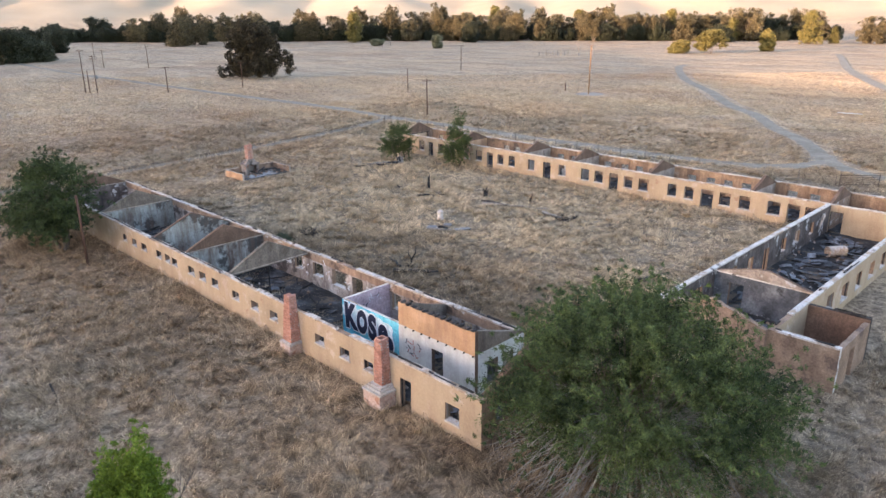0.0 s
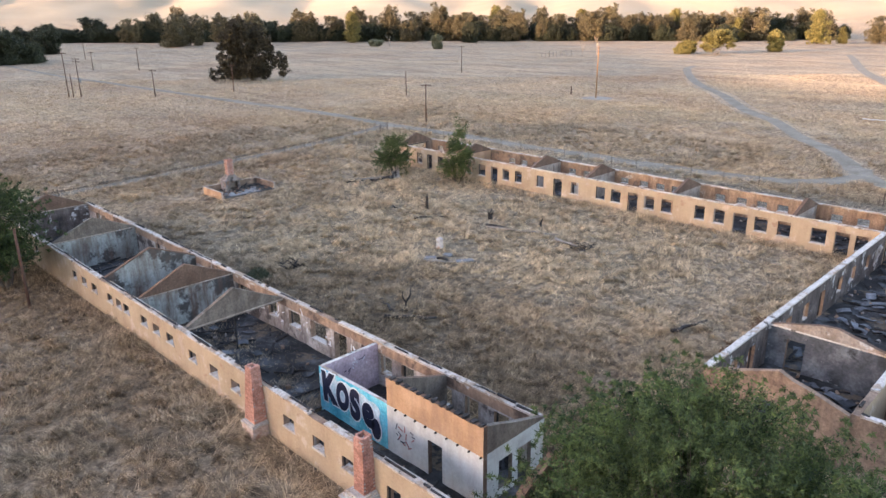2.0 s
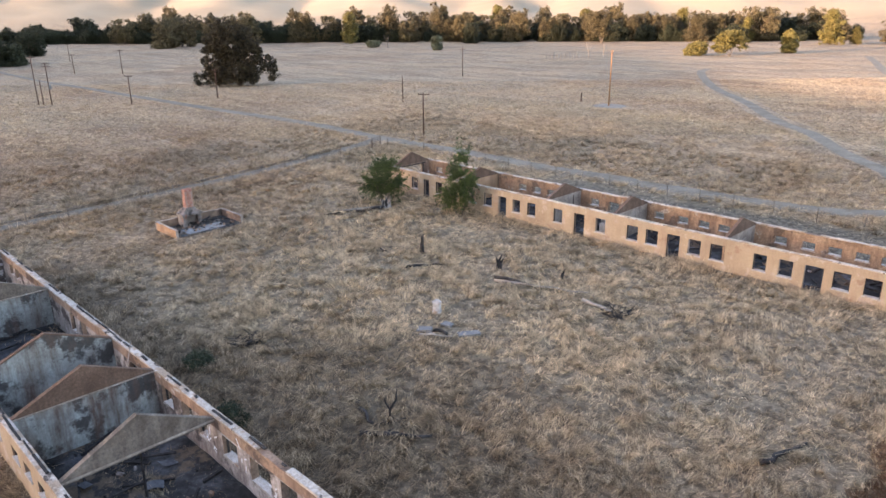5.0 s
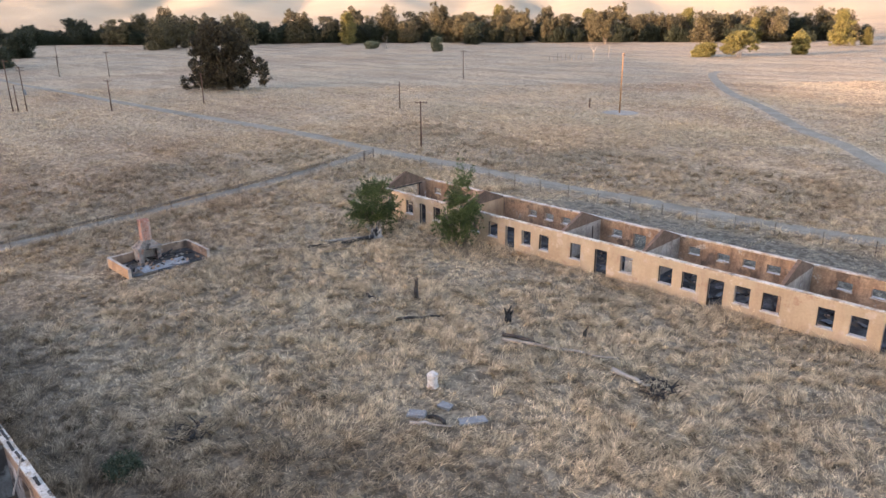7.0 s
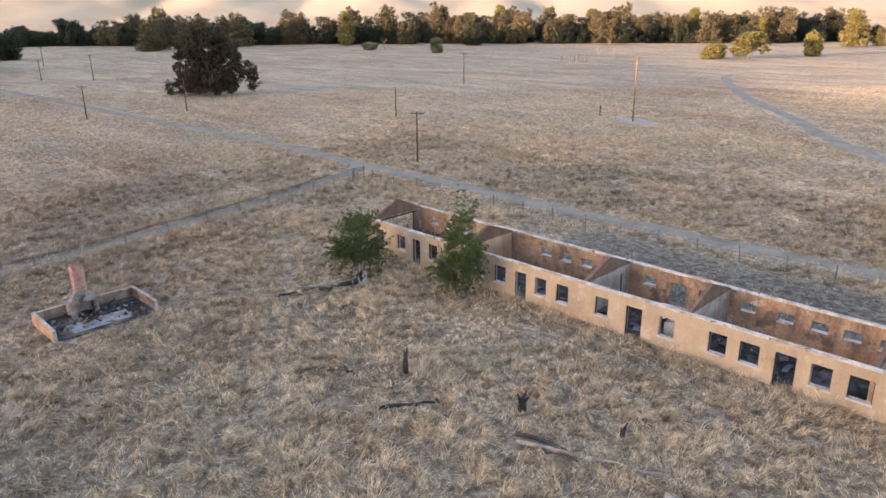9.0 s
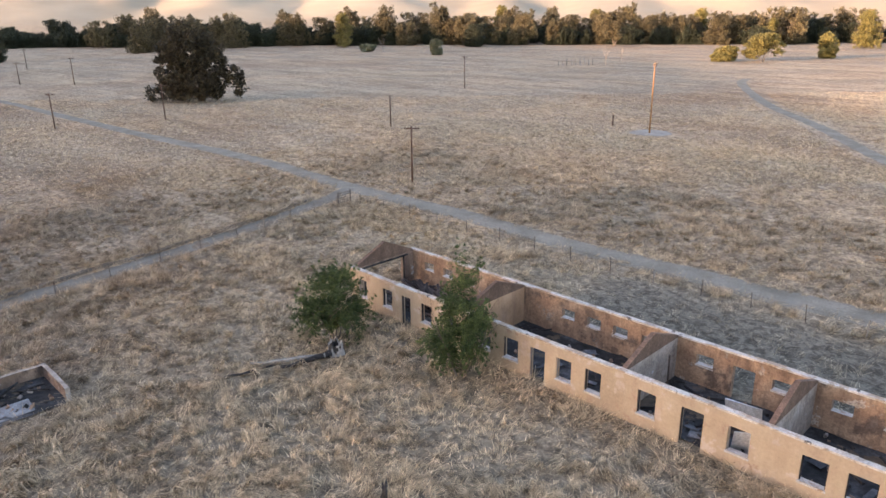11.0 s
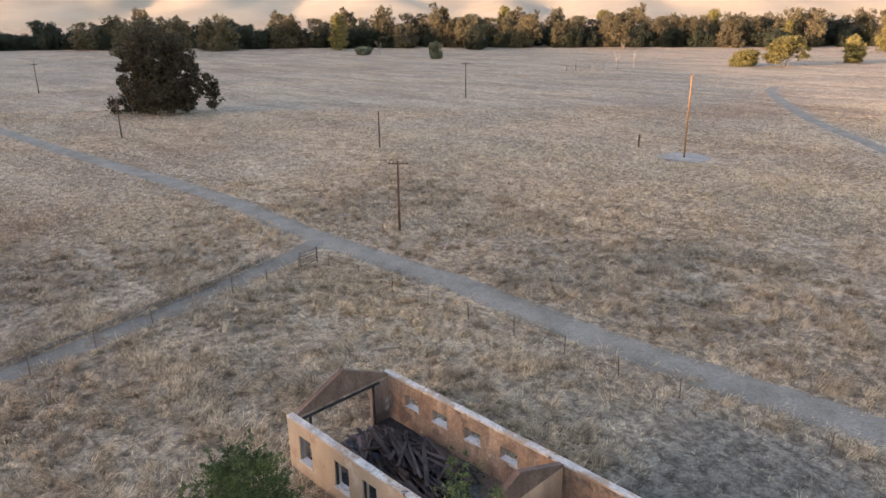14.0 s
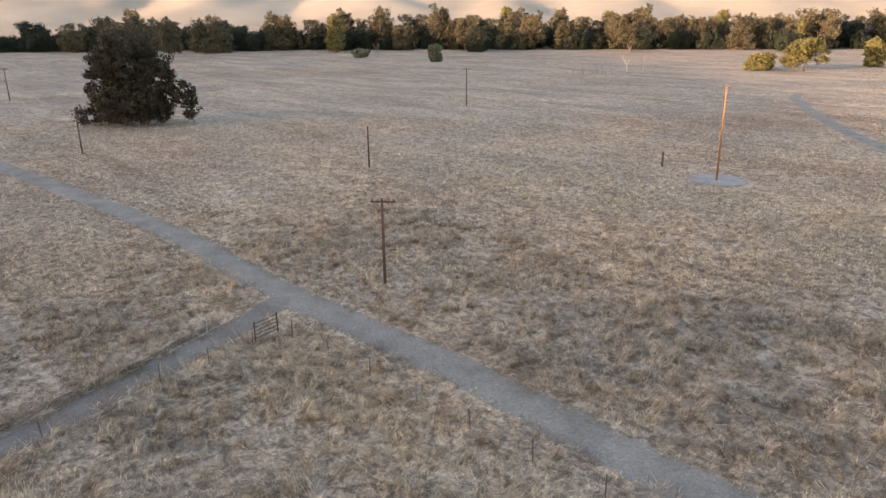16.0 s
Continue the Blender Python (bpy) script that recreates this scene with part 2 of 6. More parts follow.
M_INNER = mat("inner_plaster", [(0.22, 0.145, 0.10), (0.31, 0.205, 0.14), (0.38, 0.265, 0.185)], 0.6, 7.0, 0.92, 0.4, streak=((0.13, 0.085, 0.065), 0.8), patch=((0.52, 0.46, 0.41), 0.9, 0.60), grain_amp=(0.78, 1.15), patch2=((0.075, 0.055, 0.045), 0.38, 0.53))
M_CHARWALL = mat("charred_plaster", [(0.06, 0.048, 0.042), (0.13, 0.10, 0.085), (0.24, 0.195, 0.17)], 0.8, 7.0, 0.95, 0.4, streak=((0.035, 0.03, 0.028), 0.7), patch=((0.55, 0.51, 0.48), 1.0, 0.585))
M_BLUEWALL = mat("pale_blue_plaster", [(0.19, 0.17, 0.15), (0.32, 0.325, 0.295), (0.46, 0.485, 0.45)], 0.42, 6.0, 0.9, 0.3, streak=((0.13, 0.085, 0.064), 1.0), patch2=((0.055, 0.048, 0.044), 0.45, 0.50), grain_amp=(0.75, 1.15))
M_WHITEWALL = mat("whitewashed_plaster", [(0.40, 0.39, 0.36), (0.53, 0.535, 0.505), (0.62, 0.63, 0.60)], 0.5, 6.0, 0.9, 0.2, streak=((0.36, 0.31, 0.28), 0.5), grain_amp=(0.86, 1.08))
M_GREYTAN = mat("grey_tan_plaster", [(0.24, 0.19, 0.15), (0.36, 0.29, 0.235), (0.46, 0.39, 0.33)], 0.7, 6.0, 0.92, 0.35, streak=((0.17, 0.12, 0.09), 0.6), patch=((0.55, 0.51, 0.47), 0.9, 0.62))
M_SOOTWHITE = mat("sooted_whitewash", [(0.20, 0.165, 0.14), (0.38, 0.33, 0.295), (0.54, 0.49, 0.45)], 0.6, 6.0, 0.92, 0.35, streak=((0.10, 0.075, 0.065), 0.85), patch2=((0.055, 0.045, 0.04), 0.5, 0.52))
M_PINK = mat("pinkish_plaster", [(0.37, 0.27, 0.29), (0.48, 0.37, 0.39), (0.55, 0.44, 0.46)], 0.6, 6.0, 0.9, 0.25, streak=((0.3, 0.22, 0.24), 0.4))
M_ORANGE = mat("orange_adobe", [(0.36, 0.21, 0.115), (0.46, 0.275, 0.155), (0.53, 0.34, 0.205)], 0.8, 9.0, 0.92, 0.3, streak=((0.27, 0.16, 0.11), 0.6), grain_amp=(0.85, 1.1))
M_GABLE = mat("gable_brown", [(0.11, 0.066, 0.046), (0.165, 0.102, 0.071), (0.21, 0.135, 0.095)], 0.7, 8.0, 0.95, 0.4, streak=((0.08, 0.052, 0.038), 0.6))
M_GABLEGREY = mat("gable_grey", [(0.115, 0.09, 0.07), (0.18, 0.144, 0.115), (0.25, 0.205, 0.168)], 0.8, 8.0, 0.95, 0.4, streak=((0.07, 0.055, 0.045), 0.6))
M_COPING = mat("white_concrete", [(0.40, 0.36, 0.32), (0.52, 0.475, 0.43), (0.60, 0.555, 0.51)], 1.2, 9.0, 0.9, 0.35, patch=((0.10, 0.085, 0.075), 1.3, 0.60), patch2=((0.34, 0.25, 0.18), 0.8, 0.52))
M_CAPTAN = mat("weathered_cap", [(0.33, 0.28, 0.23), (0.47, 0.41, 0.35), (0.58, 0.52, 0.455)], 1.3, 9.0, 0.92, 0.35, patch=((0.085, 0.07, 0.06), 1.6, 0.60), patch2=((0.33, 0.24, 0.165), 0.9, 0.50))
M_SILL = mat("sill_plaster", [(0.36, 0.32, 0.28), (0.50, 0.455, 0.41)], 2.0, 14.0, 0.9, 0.3, patch2=((0.28, 0.19, 0.13), 1.6, 0.55))
M_CHAR = mat("charred_timber", [(0.012, 0.011, 0.011), (0.03, 0.026, 0.024), (0.07, 0.06, 0.055)], 2.5, 18.0, 0.85, 0.6, island=0.3)
M_ASH = mat("ash_floor", [(0.014, 0.013, 0.012), (0.038, 0.035, 0.033), (0.105, 0.105, 0.108)], 0.5, 4.0, 0.95, 0.6, patch=((0.12, 0.088, 0.06), 0.33, 0.545))
M_SHEET = mat("weathered_roof_sheet", [(0.05, 0.05, 0.053), (0.10, 0.102, 0.108), (0.18, 0.185, 0.192)], 1.2, 7.0, 0.75, 0.3, vary=0.5)
M_WOOD = mat("grey_timber", [(0.16, 0.13, 0.105), (0.25, 0.21, 0.175), (0.36, 0.32, 0.28)], 1.5, 20.0, 0.9, 0.4, stretch=(1, 1, 0.3), island=0.25)
M_POLE = mat("creosote_pole", [(0.06, 0.031, 0.021), (0.105, 0.056, 0.038), (0.155, 0.09, 0.062)], 1.2, 14.0, 0.9, 0.4, stretch=(1, 1, 0.15), vary=0.2)
M_YPOLE = mat("orange_pole", [(0.20, 0.095, 0.036), (0.28, 0.14, 0.055), (0.36, 0.19, 0.08)], 1.2, 14.0, 0.85, 0.3, stretch=(1, 1, 0.15))
M_BRICK = mat("red_brick", [(0.30, 0.135, 0.095), (0.40, 0.195, 0.14), (0.48, 0.26, 0.20)], 1.4, 12.0, 0.92, 0.4, island=0.22)
M_MORTAR = mat("lime_mortar", [(0.36, 0.32, 0.28), (0.48, 0.43, 0.39)], 1.5, 16.0, 0.95, 0.3)
M_CONC = mat("grey_concrete", [(0.15, 0.15, 0.15), (0.22, 0.222, 0.222), (0.30, 0.30, 0.298)], 1.2, 9.0, 0.9, 0.35, streak=((0.12, 0.105, 0.095), 0.5))
M_WHITE = mat("white_enamel", [(0.60, 0.60, 0.59), (0.74, 0.74, 0.73)], 1.5, 8.0, 0.5, 0.1, streak=((0.40, 0.31, 0.22), 0.4))
M_METAL = mat("rusty_steel", [(0.07, 0.05, 0.04), (0.13, 0.09, 0.07)], 4.0, 20.0, 0.7, 0.2, metal=0.3)
M_BARK = mat("bark", [(0.07, 0.055, 0.042), (0.13, 0.10, 0.078), (0.20, 0.165, 0.13)], 1.2, 10.0, 0.95, 0.6, stretch=(1, 1, 0.3))
M_PALEBARK = mat("bleached_bark", [(0.16, 0.145, 0.125), (0.30, 0.275, 0.245), (0.42, 0.39, 0.355)], 1.8, 12.0, 0.9, 0.5, stretch=(1, 1, 0.3), patch=((0.03, 0.027, 0.025), 2.0, 0.54))
M_LEAF_SAGE = leaf_mat("sage_leaves", (0.085, 0.088, 0.05), (0.23, 0.225, 0.14))
M_DEADWOOD = mat("pale_dead_stems", [(0.20, 0.18, 0.155), (0.32, 0.295, 0.26)], 2.0, 14.0, 0.9, 0.3)
M_LEAF_BUSH = leaf_mat("bush_leaves", (0.012, 0.022, 0.009), (0.108, 0.146, 0.046))
M_LEAF_WEED = leaf_mat("weed_leaves", (0.022, 0.030, 0.018), (0.085, 0.098, 0.058))
M_LEAF_GREEN = leaf_mat("fresh_leaves", (0.020, 0.034, 0.011), (0.135, 0.168, 0.052))
M_LEAF_YOUNG = leaf_mat("young_leaves", (0.055, 0.095, 0.01), (0.17, 0.235, 0.025))
M_LEAF_OAK = leaf_mat("oak_leaves", (0.018, 0.016, 0.010), (0.108, 0.080, 0.042))
# low sun put into the far and gold leaves' colour, shade into the dark
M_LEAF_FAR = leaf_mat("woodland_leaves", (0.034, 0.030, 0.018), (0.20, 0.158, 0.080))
M_LEAF_SUNGOLD = leaf_mat("sunlit_golden_leaves", (0.085, 0.075, 0.024), (0.25, 0.205, 0.065))
M_LEAF_SHADED = leaf_mat("shaded_thicket_leaves", (0.022, 0.026, 0.016), (0.055, 0.058, 0.030))
M_CYAN = mat("cyan_spray_paint", [(0.04, 0.30, 0.42), (0.09, 0.45, 0.58), (0.30, 0.62, 0.70)], 0.9, 8.0, 0.7, 0.1)
M_INK = mat("dark_spray_paint", [(0.008, 0.010, 0.025), (0.02, 0.025, 0.055)], 2.0, 9.0, 0.6, 0.05)
M_PAINTWHITE = mat("white_spray_paint", [(0.62, 0.64, 0.68), (0.75, 0.77, 0.80)], 2.0, 9.0, 0.6, 0.05)
M_PAINTPALE = mat("pale_blue_spray_paint", [(0.34, 0.50, 0.56), (0.50, 0.62, 0.66), (0.64, 0.71, 0.74)], 1.4, 9.0, 0.6, 0.05)
M_PAINTRED = mat("red_spray_paint", [(0.25, 0.05, 0.05), (0.35, 0.09, 0.08)], 2.0, 9.0, 0.6, 0.05)


# ================= building blocks =================
class Geo:
    """Collects points, faces and a material slot for each face."""

    def __init__(self):
        self.v, self.f, self.m = [], [], []

    def face(self, pts, m=0):
        k = len(self.v)
        self.v.extend(pts)
        self.f.append(tuple(range(k, k + len(pts))))
        self.m.append(m)

    def hexa(self, p, m=0):
        """Eight corners: four below, four above, both counter-clockwise from above."""
        k = len(self.v)
        self.v.extend(tuple(q) for q in p)
        for q in ((3, 2, 1, 0), (4, 5, 6, 7), (0, 1, 5, 4), (1, 2, 6, 5), (2, 3, 7, 6), (3, 0, 4, 7)):
            self.f.append(tuple(k + i for i in q))
            self.m.append(m)

    def box(self, x0, x1, y0, y1, z0, z1, m=0, rot=None, wob=0.0):
        p = [Vector((x, y, z)) for z in (z0, z1) for x, y in ((x0, y0), (x1, y0), (x1, y1), (x0, y1))]
        if wob:
            p = [q + Vector([random.uniform(-wob, wob) for _ in range(3)]) for q in p]
        if rot is not None:
            p = [rot @ q for q in p]
        self.hexa(p, m)

    def tube(self, a, b, r0, r1, n=8, m=0, cap=True):
        a, b = Vector(a), Vector(b)
        w = (b - a).normalized()
        u = w.orthogonal().normalized()
        s = w.cross(u)
        k = len(self.v)
        for c, r in ((a, r0), (b, r1)):
            for i in range(n):
                t = 2 * math.pi * i / n
                self.v.append(tuple(c + (u * math.cos(t) + s * math.sin(t)) * r))
        for i in range(n):
            j = (i + 1) % n
            self.f.append((k + i, k + j, k + n + j, k + n + i))
            self.m.append(m)
        if cap:
            self.f.append(tuple(k + n - 1 - i for i in range(n)))
            self.f.append(tuple(k + n + i for i in range(n)))
            self.m.extend((m, m))

    def chain(self, pts, radii, n=7, m=0):
        """One bent, tapering round length through pts."""
        k = len(self.v)
        for i, c in enumerate(pts):
            d = (pts[min(i + 1, len(pts) - 1)] - pts[max(i - 1, 0)]).normalized()
            u = d.cross(Vector((0.13, 0.31, 0.94))).normalized()
            s = d.cross(u)
            for j in range(n):
                t = 2 * math.pi * j / n
                self.v.append(tuple(c + (u * math.cos(t) + s * math.sin(t)) * radii[i]))
        for i in range(len(pts) - 1):
            for j in range(n):
                q = (j + 1) % n
                self.f.append((k + i * n + j, k + (i + 1) * n + j, k + (i + 1) * n + q, k + i * n + q))
                self.m.append(m)
        e = k + (len(pts) - 1) * n
        self.f.append(tuple(k + j for j in range(n)))
        self.f.append(tuple(e + n - 1 - j for j in range(n)))
        self.m.extend((m, m))

    def beam(self, a, b, w, h, m=0):
        a, b = Vector(a), Vector(b)
        d = (b - a).normalized()
        s = d.cross(Vector((0, 0, 1)))
        s = (s if s.length > 0.01 else Vector((1, 0, 0))).normalized()
        u = s.cross(d)
        p = []
        for lo in (-1, 1):
            for c, e in ((a, -1), (b, -1), (b, 1), (a, 1)):
                p.append(c + s * (e * w / 2) + u * (lo * h / 2))
        self.hexa(p, m)

    def mesh(self, name, mats, smooth=False):
        me = bpy.data.meshes.new(name)
        me.from_pydata(self.v, [], self.f)
        for q in mats:
            me.materials.append(q)
        me.polygons.foreach_set("material_index", self.m)
        if smooth:
            me.polygons.foreach_set("use_smooth", [True] * len(self.f))
        me.update()
        return me


def thing(name, label, category, at=(0, 0, 0), group="", kind=""):
    ob = new(name)
    ob.empty_display_size = 0.3
    ob.location = at
    return tagged(ob, label, category, group, kind)


def part(name, geo, mats, parent, label="", smooth=False, kind=""):
    mats = mats if isinstance(mats, (list, tuple)) else [mats]
    ob = new(name, geo.mesh(name, mats, smooth))
    ob.parent = parent
    return tagged(ob, label, kind=kind)


def solo(name, geo, mats, label, category, at=(0, 0, 0), group="", kind="", smooth=False):
    mats = mats if isinstance(mats, (list, tuple)) else [mats]
    ob = new(name, geo.mesh(name, mats, smooth))
    ob.location = at
    return tagged(ob, label, category, group, kind)


def tri_mesh(name, verts, tris, material, parent=None, kind=""):
    """A mesh of many small triangles from arrays."""
    me = bpy.data.meshes.new(name)
    nv, nt_ = len(verts), len(tris)
    me.vertices.add(nv)
    me.vertices.foreach_set("co", verts.astype(np.float32).ravel())
    me.loops.add(nt_ * 3)
    me.loops.foreach_set("vertex_index", tris.astype(np.int32).ravel())
    me.polygons.add(nt_)
    me.polygons.foreach_set("loop_start", np.arange(0, nt_ * 3, 3, dtype=np.int32))
    me.update(calc_edges=True)
    me.validate()
    me.materials.append(material)
    ob = new(name, me)
    if parent is not None:
        ob.parent = parent
    return tagged(ob, kind=kind)


def smoothstep(a, b, x):
    t = min(1.0, max(0.0, (x - a) / (b - a)))
    return t * t * (3 - 2 * t)


# ================= ground =================
CREST = [(-1500, -36), (-780, -36), (-650, 16), (-540, 28), (-435, 33), (-330, 30), (-250, 26.5), (-184, 23), (-133, 19.5), (-60, 22), (60, 26), (500, 30), (1500, 20)]


def crest_height(s):
    for (a, ha), (b, hb) in zip(CREST, CREST[1:]):
        if a <= s <= b:
            return ha + (hb - ha) * (s - a) / (b - a)
    return 12.0


def ground_z(x, y):
    r = math.hypot(x + 30, y - 60)
    z = 0.10 * noise.noise((x / 28, y / 28, 3.1)) + 0.05 * noise.noise((x / 9, y / 9, 7.7)) * (1 - smoothstep(60, 100, r))
    ahead = (-x + y) * 0.7071
    side = (x + y) * 0.7071
    if r > 500:
        front = smoothstep(0, 400, ahead)
        crease = abs(noise.noise((side / 118 + 0.35 * noise.noise((ahead / 260, 1.1, 0)), ahead / 620, 4.1)))
        small = abs(noise.noise((side / 60 + 3.0, ahead / 150, 6.6)))
        z += smoothstep(560, 1500, r) * 118 * front
        z += smoothstep(610, 900, r) * front * (24 * (crease - 0.22) + 11 * (small - 0.2))
        z += smoothstep(1300, 2400, r) * front * (90 + 110 * noise.noise((x / 520, y / 520, 2.2)))
    # the long ridge at the sun's side, whose shade lies over the field
    d = x * LIGHT.x + y * LIGHT.y
    s = x * ALONG.x + y * ALONG.y
    if d < -170:
        top = crest_height(s) + 300 * math.tan(SUN_EL) + 1.5 * noise.noise((s / 40, 0, 0))
        if d > -300:
            z += top * smoothstep(-170, -300, d)
        else:
            z += top * (0.75 + 0.25 * smoothstep(-500, -300, d))
    return z


def axis_steps(lo, hi, step, reach, growth):
    vals = list(np.arange(lo, hi + 0.01, step))
    d = step
    while vals[-1] < reach:
        d *= growth
        vals.append(vals[-1] + d)
    d = step
    while vals[0] > -reach:
        d *= growth
        vals.insert(0, vals[0] - d)
    return vals


def build_ground():
    xs = axis_steps(-118, 22, 2.0, 3200, 1.025)
    ys = axis_steps(-8, 125, 2.0, 3200, 1.025)
    nx = len(xs)
    me = bpy.data.meshes.new("ground")
    verts = [(x, y, ground_z(x, y)) for y in ys for x in xs]
    faces = [(j * nx + i, j * nx + i + 1, (j + 1) * nx + i + 1, (j + 1) * nx + i) for j in range(len(ys) - 1) for i in range(nx - 1)]
    me.from_pydata(verts, [], faces)
    me.polygons.foreach_set("use_smooth", [True] * len(faces))
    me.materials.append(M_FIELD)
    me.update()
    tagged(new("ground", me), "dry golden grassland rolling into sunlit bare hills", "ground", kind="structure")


build_ground()


def ribbon(name, pts, width, label, material=M_ROAD, lift=0.035):
    """A worn track laid along pts, with a ragged edge."""
    P = [Vector((x, y, 0)) for x, y in pts]
    line = []
    for i in range(len(P) - 1):
        p0, p1, p2, p3 = P[max(0, i - 1)], P[i], P[i + 1], P[min(len(P) - 1, i + 2)]
        n = max(2, int((p2 - p1).length / 2.0))
        for k in range(n):
            t = k / n
            line.append(0.5 * ((2 * p1) + (p2 - p0) * t + (2 * p0 - 5 * p1 + 4 * p2 - p3) * t * t + (3 * p1 - p0 - 3 * p2 + p3) * t ** 3))
    line.append(P[-1])
    verts, faces = [], []
    for i, c in enumerate(line):
        d = (line[min(i + 1, len(line) - 1)] - line[max(i - 1, 0)]).normalized()
        s = Vector((-d.y, d.x, 0))
        for k in range(5):
            e = (k - 2) / 2
            wd = width[0] + (width[1] - width[0]) * i / (len(line) - 1)
            w = wd / 2 * (1 + (0.28 * noise.noise((c.x / 2.2, c.y / 2.2, e * 9)) if abs(e) == 1 else 0))
            q = c + s * e * w
            far = 1 + max(0, math.hypot(q.x + 50, q.y - 60) - 60) / 60
            dip = -0.012 if abs(e) == 0.5 else 0.0
            verts.append((q.x, q.y, ground_z(q.x, q.y) + lift * far + dip - (0.03 if abs(e) == 1 else 0)))
    for i in range(len(line) - 1):
        for k in range(4):
            a = i * 5 + k
            faces.append((a, a + 5, a + 6, a + 1))
    me = bpy.data.meshes.new(name)
    me.from_pydata(verts, [], faces)
    me.polygons.foreach_set("use_smooth", [True] * len(faces))
    me.materials.append(material)
    me.update()
    return tagged(new(name, me), label, "dirt road", kind="structure")


ROAD_MAIN = [(-330, 92), (-260, 89.5), (-216, 91.2), (-172, 92.4), (-150, 93.7), (-131, 94.8), (-115, 95.0), (-98.0, 94.1), (-80, 94.5), (-66, 93.9), (-49.5, 94.5), (-36, 95.2), (-27, 97.0), (-22.5, 100.5), (-21, 105), (-22.5, 111)]
ROAD_LANE = [(-96.5, 94), (-94.4, 88.2), (-92.4, 82), (-90.9, 76.5), (-89.6, 70), (-87.9, 60), (-86.4, 50), (-85.2, 40), (-83.5, 20), (-82, -5)]
ROAD_FAR = [(-118, 258), (-115, 247), (-104, 226), (-88, 200), (-71, 178), (-55.8, 155.5), (-46, 144.5), (-36.8, 130.5), (-30, 122.5), (-25.5, 115.5), (-21.5, 108.5), (-17, 103), (-8, 99.5), (14, 97)]
ROAD_EDGE = [(-96, 356), (-84, 322), (-66, 270), (-42, 217), (-20, 178), (15, 130)]
ribbon("road", ROAD_MAIN, (1.4, 3.5), "pale packed dirt ranch track through dry grass")
ribbon("road", ROAD_LANE, (2.4, 1.8), "narrow dirt lane beside a wire fence", M_LANE)
ribbon("road", ROAD_FAR, (2.5, 2.5), "winding dirt track crossing the far field")
ribbon("road", ROAD_EDGE, (2.6, 3.6), "dirt track running up to the woodland")




def bank(pts, offset, width, height):
    """A low ragged earth bank along one side of a track."""
    P = [Vector((x, y, 0)) for x, y in pts]
    verts, faces, rows = [], [], 0
    for a, b in zip(P, P[1:]):
        d = (b - a).normalized()
        s = Vector((-d.y, d.x, 0))
        n = max(2, int((b - a).length / 0.7))
        for k in range(n):
            c = a.lerp(b, k / n)
            c = c - s * (offset + 0.3 * noise.noise((c.x / 3, c.y / 3, 2)))
            h = height * (0.75 + 0.7 * noise.noise((c.x / 1.5, c.y / 1.5, 8)))
            for u, z in ((0, -0.05), (0.25, 0.8), (0.6, 1.0), (1.0, -0.1)):
                q = c - s * (u * width)
                verts.append((q.x, q.y, ground_z(q.x, q.y) + h * z))
            rows += 1
    for i in range(rows - 1):
        for k in range(3):
            a = i * 4 + k
            faces.append((a, a + 1, a + 5, a + 4))
    me = bpy.data.meshes.new("earth_bank")
    me.from_pydata(verts, [], faces)
    me.materials.append(M_SOIL)
    me.update()
    return tagged(new("earth_bank", me), "low crumbling bank of dark earth beside the lane", "bank", kind="structure")


bank(ROAD_LANE[1:], 1.35, 0.75, 0.22)


